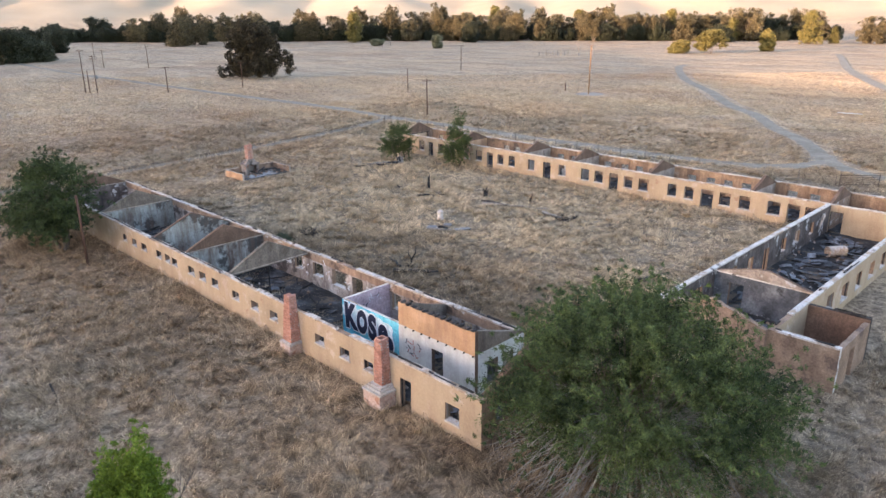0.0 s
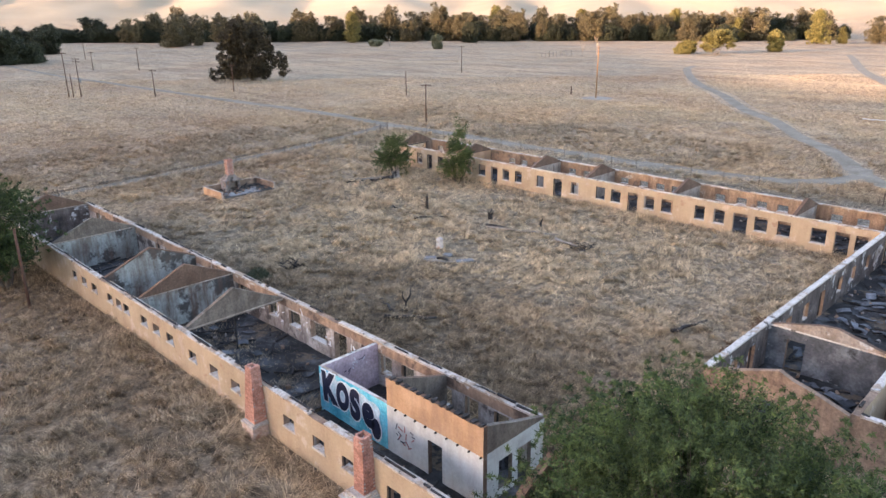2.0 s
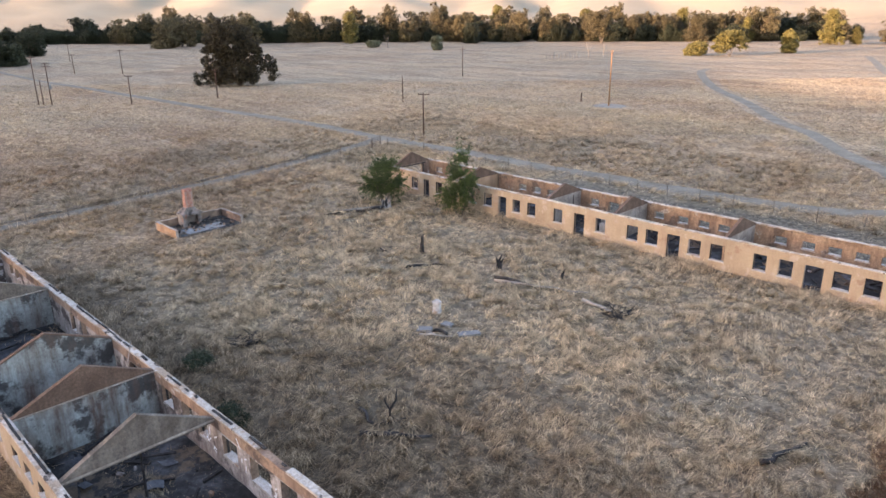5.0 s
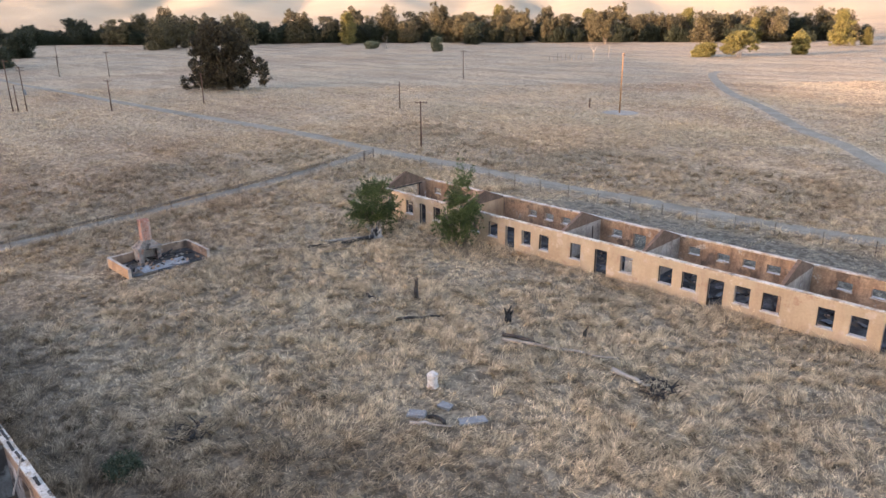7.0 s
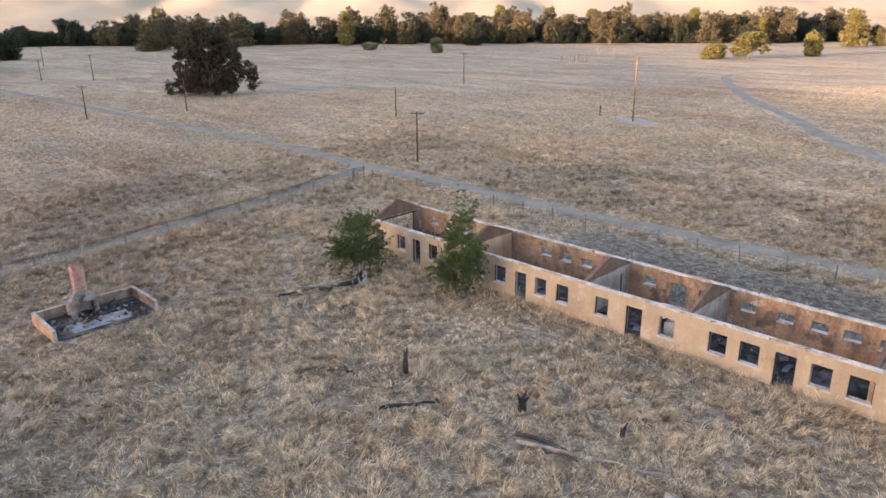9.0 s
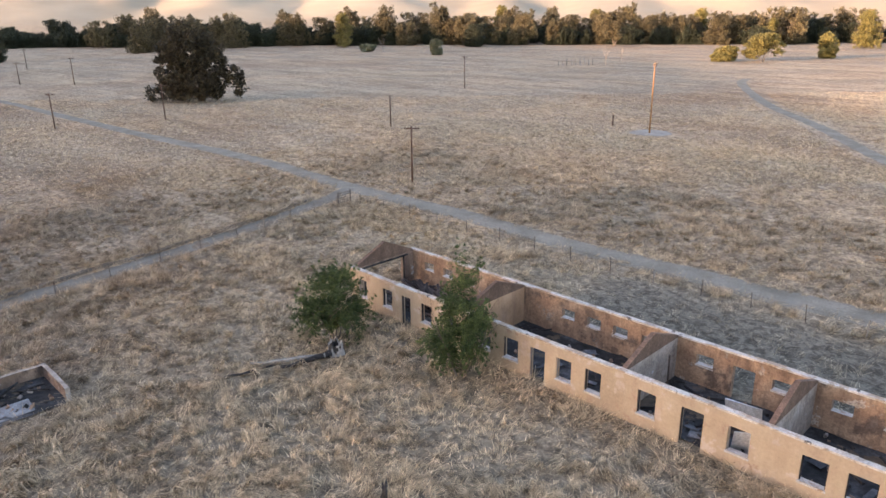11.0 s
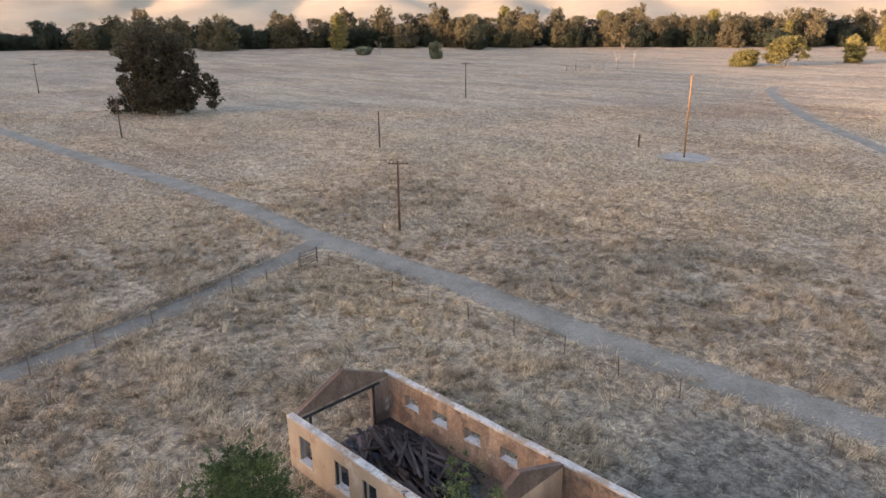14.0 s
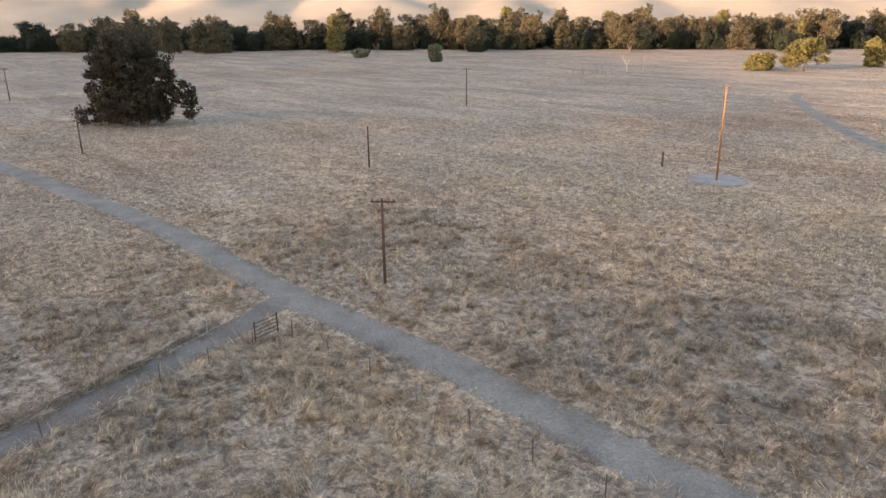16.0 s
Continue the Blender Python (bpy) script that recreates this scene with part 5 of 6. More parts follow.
def crown_columns(seed, h, r, low):
    """An uneven crown of upright tufts of many heights, with gaps between them."""
    rnd = random.Random(seed)
    out = []
    for k in range(8):
        a = 2 * math.pi * k / 8 + rnd.uniform(-0.4, 0.4)
        q = r * rnd.uniform(0.1, 0.72)
        top = h * (1.0 - 0.3 * (q / r) ** 1.5) * rnd.uniform(0.72, 1.04)
        z = max(h * low + 1.2, top * 0.2)
        while z < top:
            s = r * rnd.uniform(0.24, 0.46) * (1.0 - 0.25 * z / h)
            out.append((math.cos(a) * q + rnd.gauss(0, 0.1 * r), math.sin(a) * q + rnd.gauss(0, 0.1 * r), z, s, s, s * rnd.uniform(0.6, 0.95)))
            z += s * rnd.uniform(0.8, 1.5)
    return out


# the great bush between the near wings
tree("willow_bush", "huge dense green willow-like bush between the ruins", (-4.2, 27.9, 0),
     [(0, 0, 4.9, 5.4, 5.4, 3.9), (-3.2, -0.4, 4.2, 3.6, 3.4, 3.2), (2.8, 2.6, 3.8, 3.8, 3.6, 3.3), (2.4, -2.8, 3.4, 3.4, 3.2, 2.9), (-2.4, -3.2, 3.2, 3.2, 3.0, 2.7), (0.2, 0.4, 7.0, 2.8, 2.8, 2.1), (5.0, 0.4, 2.6, 2.6, 2.6, 2.3),
      (-2.2, 2.6, 6.0, 2.4, 2.4, 2.0), (2.6, -0.6, 6.6, 2.2, 2.2, 1.8), (-2.0, -1.8, 6.6, 2.0, 2.0, 1.8), (4.6, 3.8, 3.0, 2.4, 2.4, 2.2), (-5.0, -2.4, 2.2, 2.2, 2.2, 1.8)],
     1250, 30, 0.16, 0.35, M_LEAF_BUSH, trunk=(6.5, 0.9, 6, 0.16), seed=11, narrow=0.30, droop=0.1, twigs=260, feather=True, bare=620)
end_tree = tree("tree", "bushy green tree beside the end of the near wing", (-56.5, 20.6, 0),
     [(0, 0, 4.4, 3.2, 3.2, 3.2), (-2.6, -0.8, 3.0, 2.8, 2.6, 2.5), (0.6, -0.4, 6.4, 1.9, 1.9, 1.7), (2.0, -1.0, 3.2, 2.2, 2.2, 2.2), (-4.2, -1.4, 2.0, 2.2, 2.2, 1.6)],
     460, 24, 0.18, 0.36, M_LEAF_BUSH, trunk=(6.0, 0.9, 3, 0.16), seed=12, twigs=60, narrow=0.35, feather=True)
end_tree.scale = (1.2, 1.2, 1.12)
tree("young_tree", "bright green leafy young tree in dry grass", (-11.9, 8.8, 0),
     [(0, 0, 3.4, 1.25, 1.25, 2.6), (0.35, 0.3, 6.2, 0.5, 0.5, 1.5), (-0.5, -0.4, 5.0, 0.75, 0.75, 1.4), (0.4, 0.25, 4.6, 0.85, 0.85, 1.6)], 300, 24, 0.115, 0.24, M_LEAF_YOUNG, trunk=(6.5, 0.5, 3, 0.08), seed=13, feather=True)
tree("small_tree", "rounded green tree growing by a bleached stump", (-64.3, 67.2, 0),
     [(0, 0, 2.9, 2.2, 2.2, 2.0), (-1.0, -0.6, 1.8, 1.7, 1.7, 1.5), (0.5, 0.2, 4.3, 1.3, 1.3, 1.2), (1.0, 0.6, 1.9, 1.7, 1.7, 1.5), (-0.6, 0.2, 3.9, 1.2, 1.2, 1.3)], 300, 24, 0.13, 0.28, M_LEAF_GREEN, trunk=(4.0, 0.8, 4, 0.07), seed=14, twigs=40, narrow=0.36, feather=True, group="trees at the far wing")
tree("small_tree", "tall slender green tree against the adobe wall", (-55.2, 69.6, 0),
     [(0, 0, 2.4, 2.0, 1.9, 2.0), (0.1, 0, 4.6, 1.4, 1.4, 1.8), (0.3, 0.2, 6.4, 0.95, 0.95, 1.5), (-0.7, -0.5, 1.9, 1.7, 1.6, 1.5), (0.9, 0.3, 3.6, 1.2, 1.2, 1.4)], 330, 24, 0.125, 0.27, M_LEAF_GREEN, trunk=(6.0, 0.6, 4, 0.07), seed=15, twigs=40, narrow=0.36, feather=True, group="trees at the far wing")
tree("oak_tree", "broad dark evergreen oak standing alone in the field", (-193.5, 124.0, 0),
     [(0.707 * (u - v), 0.707 * (u + v), z, r, r, h) for u, v, z, r, h in (
         (-2.5, 0, 11.5, 6.0, 5.2), (-6.3, 0, 7.6, 4.2, 4.4), (2.5, 0, 8.6, 4.4, 4.8), (-3.4, 0, 16.2, 3.0, 2.6), (0.8, 2, 14.2, 3.0, 2.6), (-7.2, 1, 12.2, 2.8, 2.8), (4.6, -1, 11.8, 2.3, 2.3), (-1, -2, 4.6, 5.6, 4.0),
         (-5, 0, 3.6, 4.2, 3.2), (3, 0, 4.0, 3.3, 3.4), (8.4, 0, 5.6, 2.5, 2.8), (9.4, 0, 3.4, 1.8, 2.2), (-11.2, 0, 2.2, 2.4, 1.9), (-8.6, 0, 2.6, 2.2, 2.2), (5.8, 0, 7.6, 1.8, 1.8))],
     1500, 30, 0.46, 0.78, M_LEAF_OAK, trunk=(11.0, 0.9, 3, 0.6), seed=16, narrow=0.7)

# woodland along the creek: a few kinds, then copies
KINDS = []
for k, (leafm, h, r, n) in enumerate(((M_LEAF_FAR, 20, 8.0, 300), (M_LEAF_FAR, 18, 9.0, 320), (M_LEAF_SUNGOLD, 19, 7.0, 280), (M_LEAF_SHADED, 14, 8.5, 300), (M_LEAF_FAR, 22, 6.5, 260), (M_LEAF_SHADED, 9, 8.0, 240))):
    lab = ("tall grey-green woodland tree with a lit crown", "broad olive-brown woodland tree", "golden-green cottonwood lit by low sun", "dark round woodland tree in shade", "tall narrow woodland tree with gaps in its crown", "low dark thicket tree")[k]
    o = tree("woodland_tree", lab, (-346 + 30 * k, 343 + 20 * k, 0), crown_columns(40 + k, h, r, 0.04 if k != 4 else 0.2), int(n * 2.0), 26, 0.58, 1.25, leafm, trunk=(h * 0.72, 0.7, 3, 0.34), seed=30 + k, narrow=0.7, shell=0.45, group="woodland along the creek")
    KINDS.append(o)


def plant(kind, x, y, s, turn):
    o = copy_thing(KINDS[kind], Matrix.Translation((x, y, ground_z(x, y) - 0.2)) @ Matrix.Rotation(turn, 4, "Z"))
    o.scale = (s, s, s)
    return o


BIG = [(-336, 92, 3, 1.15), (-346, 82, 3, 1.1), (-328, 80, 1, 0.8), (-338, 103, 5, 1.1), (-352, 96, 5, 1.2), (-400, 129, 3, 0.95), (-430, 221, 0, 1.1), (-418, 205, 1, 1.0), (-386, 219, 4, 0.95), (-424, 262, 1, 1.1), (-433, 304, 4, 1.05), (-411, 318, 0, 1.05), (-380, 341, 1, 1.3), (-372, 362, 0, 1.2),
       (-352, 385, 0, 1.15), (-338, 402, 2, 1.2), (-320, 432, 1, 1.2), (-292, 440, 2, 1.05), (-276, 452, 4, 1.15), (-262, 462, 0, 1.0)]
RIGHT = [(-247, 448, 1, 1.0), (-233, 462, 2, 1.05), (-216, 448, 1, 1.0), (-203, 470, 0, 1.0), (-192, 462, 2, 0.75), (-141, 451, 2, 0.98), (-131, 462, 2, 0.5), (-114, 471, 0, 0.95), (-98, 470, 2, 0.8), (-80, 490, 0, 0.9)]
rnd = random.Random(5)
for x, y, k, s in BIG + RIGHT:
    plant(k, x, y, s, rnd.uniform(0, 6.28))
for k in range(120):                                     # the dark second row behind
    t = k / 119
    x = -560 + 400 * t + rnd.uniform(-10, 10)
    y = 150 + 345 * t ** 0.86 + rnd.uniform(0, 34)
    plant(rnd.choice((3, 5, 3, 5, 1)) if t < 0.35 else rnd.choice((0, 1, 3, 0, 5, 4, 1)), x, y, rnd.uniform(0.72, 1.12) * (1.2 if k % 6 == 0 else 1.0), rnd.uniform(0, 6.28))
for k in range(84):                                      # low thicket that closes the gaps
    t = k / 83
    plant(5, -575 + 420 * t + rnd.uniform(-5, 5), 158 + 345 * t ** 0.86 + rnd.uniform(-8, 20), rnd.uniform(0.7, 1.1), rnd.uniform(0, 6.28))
for k, o in enumerate(KINDS):                            # the first of each kind stand in the row as well
    o.location = (-500 + 62 * k, 215 + 46 * k, 0)

for x, y, r, h, lf, sd in ((-142, 328.5, 8.6, 10.5, M_LEAF_SUNGOLD, 61), (-156.5, 325, 6.6, 5.2, M_LEAF_SUNGOLD, 62), (-130.5, 363, 4.5, 9.5, M_LEAF_SUNGOLD, 63), (-277, 285, 3.4, 7.6, M_LEAF_SAGE, 64), (-327, 284, 4.6, 3.4, M_LEAF_SAGE, 65)):
    tree("field_bush", "sunlit olive-gold bush at the edge of the field" if lf is M_LEAF_SUNGOLD else "grey-green bush standing alone in dry grass", (x, y, 0), lobe_set(sd, h, r, 14, -0.05, 0.95), 420, 34, 0.5, 0.95, lf,
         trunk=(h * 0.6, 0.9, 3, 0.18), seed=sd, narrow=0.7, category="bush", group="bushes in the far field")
for x, y, h, sd in ((-181, 280, 7.5, 71), (-320, 289, 8, 72), (-184, 296, 6, 73)):
    g = Geo()
    limbs(g, (0, 0, -0.1), h, 0.6, 1, 0.28, seed=sd)
    solo("dead_tree", g, M_WOOD, "grey leafless dead tree in the far field", "dead tree", (x, y, 0), smooth=True)
g = Geo()
for k in range(9):
    g.tube((-184 - 1.1 * k + 0.3 * (k % 2), 276 - 1.2 * k, 0), (-184 - 1.1 * k, 276 - 1.2 * k, random.uniform(1.5, 3)), 0.16, 0.14, 6)
solo("corral_posts", g, M_WOOD, "cluster of old corral posts in the far field", "posts", kind="stuff")


# ================= poles, fences, gates =================
def pole(x, y, h, arms=0, material=M_POLE, r=0.13, lean=(0, 0), label="weathered brown timber utility pole without wires"):
    ob = thing("utility_pole", label, "pole", (x, y, 0), "utility poles in the field")
    g = Geo()
    g.tube((0, 0, -0.3), (lean[0], lean[1], h), r, r * 0.72, 9)
    part("shaft", g, material, ob, smooth=True)
    for k in range(arms):
        g = Geo()
        z = h - 0.35 - 0.6 * k
        g.box(-0.95, 0.95, -0.05, 0.05, z, z + 0.11, rot=pose(lean[0], lean[1] + 0.1, 0, 0, 0, 40))
        part("crossarm", g, material, ob)
        for u in (-0.85, -0.45, 0.45, 0.85):
            g = Geo()
            rot = pose(lean[0], lean[1] + 0.1, 0, 0, 0, 40)
            g.tube(rot @ Vector((u, 0, z + 0.11)), rot @ Vector((u, 0, z + 0.26)), 0.035, 0.045, 6)
            part("insulator", g, M_METAL, ob)
    return ob


pole(-93.3, 100.8, 7.05, 1)
yp = pole(-90.2, 152.8, 11.8, 0, M_YPOLE, 0.14, label="tall orange-brown timber pole lit by the sun on a bare patch")
g = Geo()
g.box(-0.25, 0.25, -0.12, 0.12, 11.2, 11.6)
g.tube((0.1, 0, 11.5), (0.55, 0.2, 11.75), 0.04, 0.04, 6)
part("lamp_head", g, M_METAL, yp)
pole(-174.1, 84.8, 6.6, 1)
pole(-169.7, 104.0, 7.0, 1)
pole(-129.2, 128.4, 5.75)
pole(-165.4, 186.5, 8.45, 1)
pole(-189.6, 69.7, 10.9, 1)
pole(-188.7, 70.5, 5.7)
tr = pole(-187.2, 71.8, 9.5, 2)
g = Geo()
g.tube((0.25, 0.2, 3.6), (0.25, 0.2, 4.6), 0.28, 0.28, 10)
part("transformer", g, M_CONC, tr)
pole(-276, 107, 6.5, 1)
pole(-262, 118, 8.0, 1)
pole(-343, 128, 7.5, 1)
pole(-50.7, 20.5, 5.9, 0, r=0.12, lean=(-0.1, 0.05), label="bare timber pole beside the bushy tree")
g = Geo()
g.tube((0, 0, -0.2), (0.05, 0, 2.0), 0.15, 0.13, 8)
solo("post", g, M_POLE, "short stout timber post in the field", "post", (-99.6, 156.2, 0))
g = Geo()
g.tube((0, 0, -0.1), (-0.75, -0.1, 0.85), 0.06, 0.05, 7)
solo("leaning_post", g, M_CHAR, "dark leaning fence post in tall grass", "post", (-28.9, 11.2, 0))
g = Geo()
ring = [(3.4 * (1 + 0.16 * noise.noise((math.cos(a) * 2, math.sin(a) * 2, 5))) * math.cos(a), 3.4 * (1 + 0.16 * noise.noise((math.cos(a) * 2, math.sin(a) * 2, 5))) * math.sin(a)) for a in np.linspace(0, 2 * math.pi, 40, endpoint=False)]
gz = ground_z(-90.2, 153.5)
for k in range(40):
    p, q = ring[k], ring[(k + 1) % 40]
    g.face([(0, 0, gz + 0.14), (*p, gz + 0.09), (*q, gz + 0.09)])
solo("bare_patch", g, M_GRAVEL, "pale bare gravel patch round the tall pole", "gravel", (-90.2, 153.3, 0), kind="structure", smooth=True)


def fence(name, pts, spacing, label):
    """Thin posts along pts with three sagging wires."""
    ob = thing(name, label, "fence")
    P = [Vector((x, y, 0)) for x, y in pts]
    spots = []
    for a, b in zip(P, P[1:]):
        n = max(1, round((b - a).length / spacing))
        spots += [a.lerp(b, i / n) for i in range(n)]
    spots.append(P[-1])
    tops = []
    rnd = random.Random(3)
    for q in spots:
        g = Geo()
        z = ground_z(q.x, q.y)
        d = Vector((rnd.gauss(0, 0.05), rnd.gauss(0, 0.05), 0))
        h = rnd.uniform(1.1, 1.4)
        r = 0.05 if rnd.random() < 0.25 else 0.03
        g.tube((q.x, q.y, z - 0.2), (q.x + d.x, q.y + d.y, z + h), r, r * 0.9, 6)
        part("post", g, M_METAL if r < 0.04 else M_WOOD, ob)
        tops.append(Vector((q.x, q.y, z)))
    for hz in (0.45, 0.75, 1.05):
        g = Geo()
        for a, b in zip(tops, tops[1:]):
            up = Vector((0, 0, hz))
            m_ = (a + b) / 2 + up - Vector((0, 0, 0.03))
            g.tube(a + up, m_, 0.006, 0.006, 3, cap=False)
            g.tube(m_, b + up, 0.006, 0.006, 3, cap=False)
        part("wire", g, M_METAL, ob)
    return ob


fence("wire_fence", [(-90.2, 90.0), (-66, 90.4), (-50.6, 90.7), (-36, 91.6), (-15.2, 92.3)], 3.95, "thin wire fence with rusty posts beside the dirt track")
fence("wire_fence", [(-91.2, 87.6), (-90.3, 81), (-89.2, 74.3), (-87.6, 66), (-85.9, 57), (-84.3, 45), (-82.5, 25)], 3.8, "thin wire fence with rusty posts along the lane")


def gate(a, b, h, bars_, label):
    ob = thing("metal_gate", label, "gate")
    a, b = Vector((*a, 0)), Vector((*b, 0))
    for q in (a, b):
        g = Geo()
        g.tube(q + Vector((0, 0, -0.2)), q + Vector((0, 0, h + 0.12)), 0.05, 0.05, 8)
        part("post", g, M_METAL, ob)
    for k in range(bars_):
        g = Geo()
        z = Vector((0, 0, 0.25 + (h - 0.3) * k / (bars_ - 1)))
        g.tube(a + z, b + z, 0.028, 0.028, 6)
        part("rail", g, M_METAL, ob)
    g = Geo()
    g.tube(a + Vector((0, 0, 0.25)), b + Vector((0, 0, h - 0.05)), 0.02, 0.02, 5)
    part("brace", g, M_METAL, ob)
    return ob


gate((-91.4, 87.95), (-91.7, 89.85), 1.35, 5, "rusty tubular steel field gate standing by the lane")
gate((-14.8, 92.4), (-11.5, 95.5), 1.35, 5, "rusty tubular steel field gate at the track")
g = Geo()
g.tube((0, 0, 0), (-0.95, -0.2, 1.2), 0.03, 0.03, 6)
solo("gate_prop", g, M_WOOD, "leaning prop beside the field gate", "post", (-91.0, 87.2, 0))

# ================= things in the courtyard =================
g = Geo()
for z0, z1, r0, r1 in ((0, 0.12, 0.34, 0.34), (0.12, 0.72, 0.30, 0.29), (0.72, 0.80, 0.33, 0.33), (0.80, 0.95, 0.25, 0.16)):
    g.tube((0, 0, z0), (0, 0, z1), r0, r1, 16)
solo("well_cap", g, M_COPING, "white capped well pipe standing in dry grass", "well cap", (-38.9, 50.3, 0.05), smooth=False)
for x, y, rz, sx, sy in ((-37.4, 47.7, 30, 0.5, 0.26), (-34.9, 49.3, 55, 0.72, 0.30), (-36.9, 49.3, 10, 0.36, 0.24)):
    g = Geo()
    g.box(-sx, sx, -sy, sy, -0.05, 0.16, rot=pose(0, 0, 0, 4, -3, rz), wob=0.06)
    solo("concrete_slab", g, M_CONC, "broken grey concrete slab half sunk in grass", "slab", (x, y, 0), group="slabs round the well")
g = Geo()
for k in range(9):
    t = math.pi * (0.1 + 0.8 * k / 8)
    t2 = math.pi * (0.1 + 0.8 * (k + 1) / 8)
    g.tube((0.55 * math.cos(t), 0.3 * math.sin(t), 0.28), (0.55 * math.cos(t2), 0.3 * math.sin(t2), 0.3), 0.11, 0.11, 7)
solo("rubber_scrap", g, M_CHAR, "half-buried curved black rubber scrap by the well", "scrap", (-36.0, 47.7, 0), smooth=True)


def stump(name, x, y, h, r, m, label, forks, seed):
    rnd2 = random.Random(seed)
    g = Geo()
    for k in range(forks):
        a = rnd2.uniform(0, 6.28)
        o = Vector((math.cos(a), math.sin(a), 0)) * r * 0.7 * (k > 0)
        hh = h * rnd2.uniform(0.5, 1.0) if k else h
        mid = o * 1.2 + Vector((rnd2.gauss(0, 0.05), rnd2.gauss(0, 0.05), hh * 0.55))
        g.tube(o + Vector((0, 0, -0.1)), mid, r * 0.6, r * 0.5, 8)
        g.tube(mid, mid + Vector((rnd2.gauss(0, 0.12), rnd2.gauss(0, 0.12), hh * 0.45)), r * 0.5, r * 0.15, 7)
    return solo(name, g, m, label, "stump", (x, y, 0), smooth=True)


stump("burnt_stump", -49.0, 58.5, 1.75, 0.24, M_CHAR, "blackened splintered tree stump in dry grass", 3, 1)
stump("burnt_stump", -41.6, 60.1, 1.25, 0.2, M_CHAR, "small blackened stump in dry grass", 3, 2)
stump("burnt_stump", -36.4, 61.6, 0.9, 0.16, M_CHAR, "small blackened stump in dry grass", 2, 7)
g = Geo()
rs = random.Random(8)
N_ = 16
rim = [0.85 * rs.uniform(0.55, 1.1) for _ in range(N_)]
for zf, r in ((0, 0.62), (0.45, 0.47), (1.0, 0.44), (0.9, 0.30), (0.15, 0.2)):
    for k in range(N_):
        a = 2 * math.pi * k / N_
        rr = r * (1 + 0.14 * math.sin(3 * a) + rs.uniform(-0.06, 0.06))
        g.v.append((rr * math.cos(a), rr * math.sin(a), zf * rim[k] if zf else -0.1))
for j in range(4):
    for k in range(N_):
        q = (k + 1) % N_
        g.f.append((j * N_ + k, j * N_ + q, (j + 1) * N_ + q, (j + 1) * N_ + k))
        g.m.append(1 if j == 3 or (k % 5 == 2 and j < 2) else 0)
solo("bleached_stump", g, [M_PALEBARK, M_CHAR], "split bleached stump with black hollows below a tree", "stump", (-62.7, 66.1, 0.12))


CLEAR = []                                               # lying wood, round which the grass is thin


def log(a, b, r, m, label, name="fallen_log", z=0.24, seg=6):
    CLEAR.append((a, b))
    g = Geo()
    a, b = Vector((*a, z)), Vector((*b, z))
    rnd2 = random.Random(int(a.x * 10))
    pts = [a.lerp(b, k / seg) + Vector((rnd2.gauss(0, 0.07), rnd2.gauss(0, 0.07), rnd2.uniform(-0.03, 0.06))) for k in range(seg + 1)]
    g.chain(pts, [r * (1 - 0.5 * k / seg) * rnd2.uniform(0.85, 1.15) for k in range(seg + 1)], 8)
    return solo(name, g, m, label, "log", smooth=True, group="fallen logs in the grass")


log((-39.9, 57.4), (-33.0, 60.1), 0.12, M_WOOD, "long grey fallen pole in the grass")
log((-40.2, 57.9), (-37.5, 58.6), 0.14, M_CHAR, "charred fallen log in the grass")
log((-32.4, 58.7), (-30.0, 58.5), 0.17, M_DEADWOOD, "bleached log in a brush pile")
log((-30.7, 36.9), (-28.0, 39.2), 0.15, M_CHAR, "charred fallen log in the grass")
log((-33.2, 38.6), (-30.9, 37.9), 0.15, M_CHAR, "charred fallen log in the grass")
g = Geo()
g.chain([Vector(q) for q in ((0, 0, 0), (-0.1, 0.2, 0.6), (0.05, 0.5, 1.1), (-0.1, 0.7, 1.6))], [0.09, 0.08, 0.06, 0.02], 7)
g.chain([Vector(q) for q in ((-0.1, 0.2, 0.6), (-0.35, 0.1, 1.0), (-0.45, 0.2, 1.3))], [0.06, 0.04, 0.012], 6)
solo("dead_branch", g, M_CHAR, "blackened forked branch sticking up from the grass", "branch", (-30.8, 38.8, 0), smooth=True)
log((-15.5, 48.3), (-14.6, 51.4), 0.15, M_CHAR, "charred fallen log in the grass")
log((-62.6, 65.2), (-64.9, 61.4), 0.17, M_DEADWOOD, "bleached limb lying from the old stump")
log((-62.6, 65.6), (-63.1, 62.4), 0.22, M_CHAR, "charred limb lying from the old stump")
log((-64.4, 59.3), (-63.7, 62.3), 0.095, M_CHAR, "long blackened limb lying in the grass")
log((-47.1, 54.7), (-45.2, 57.2), 0.12, M_CHAR, "charred limb in the grass")
log((-36.9, 46.9), (-35.0, 47.9), 0.09, M_WOOD, "short grey stick near the well")
log((-52.0, 56.2), (-50.2, 56.0), 0.09, M_CHAR, "charred stick in the grass")
log((-44.9, 39.6), (-43.6, 38.2), 0.12, M_CHAR, "charred stick in the grass")


def brush(x, y, r, n, m, label, seed):
    rnd2 = random.Random(seed)
    g = Geo()
    for k in range(n):
        a, t = rnd2.uniform(0, 6.28), rnd2.uniform(0, 6.28)
        p = Vector((math.cos(a), math.sin(a), 0)) * r * rnd2.random() ** 0.5 + Vector((0, 0, rnd2.uniform(0.05, 0.3)))
        q = p + Vector((math.cos(t) * r * 0.8, math.sin(t) * r * 0.8, rnd2.uniform(-0.05, 0.5)))
        g.tube(p, q, 0.04, 0.012, 5)
    return solo("brush_pile", g, m, label, "brush", (x, y, 0), kind="stuff")


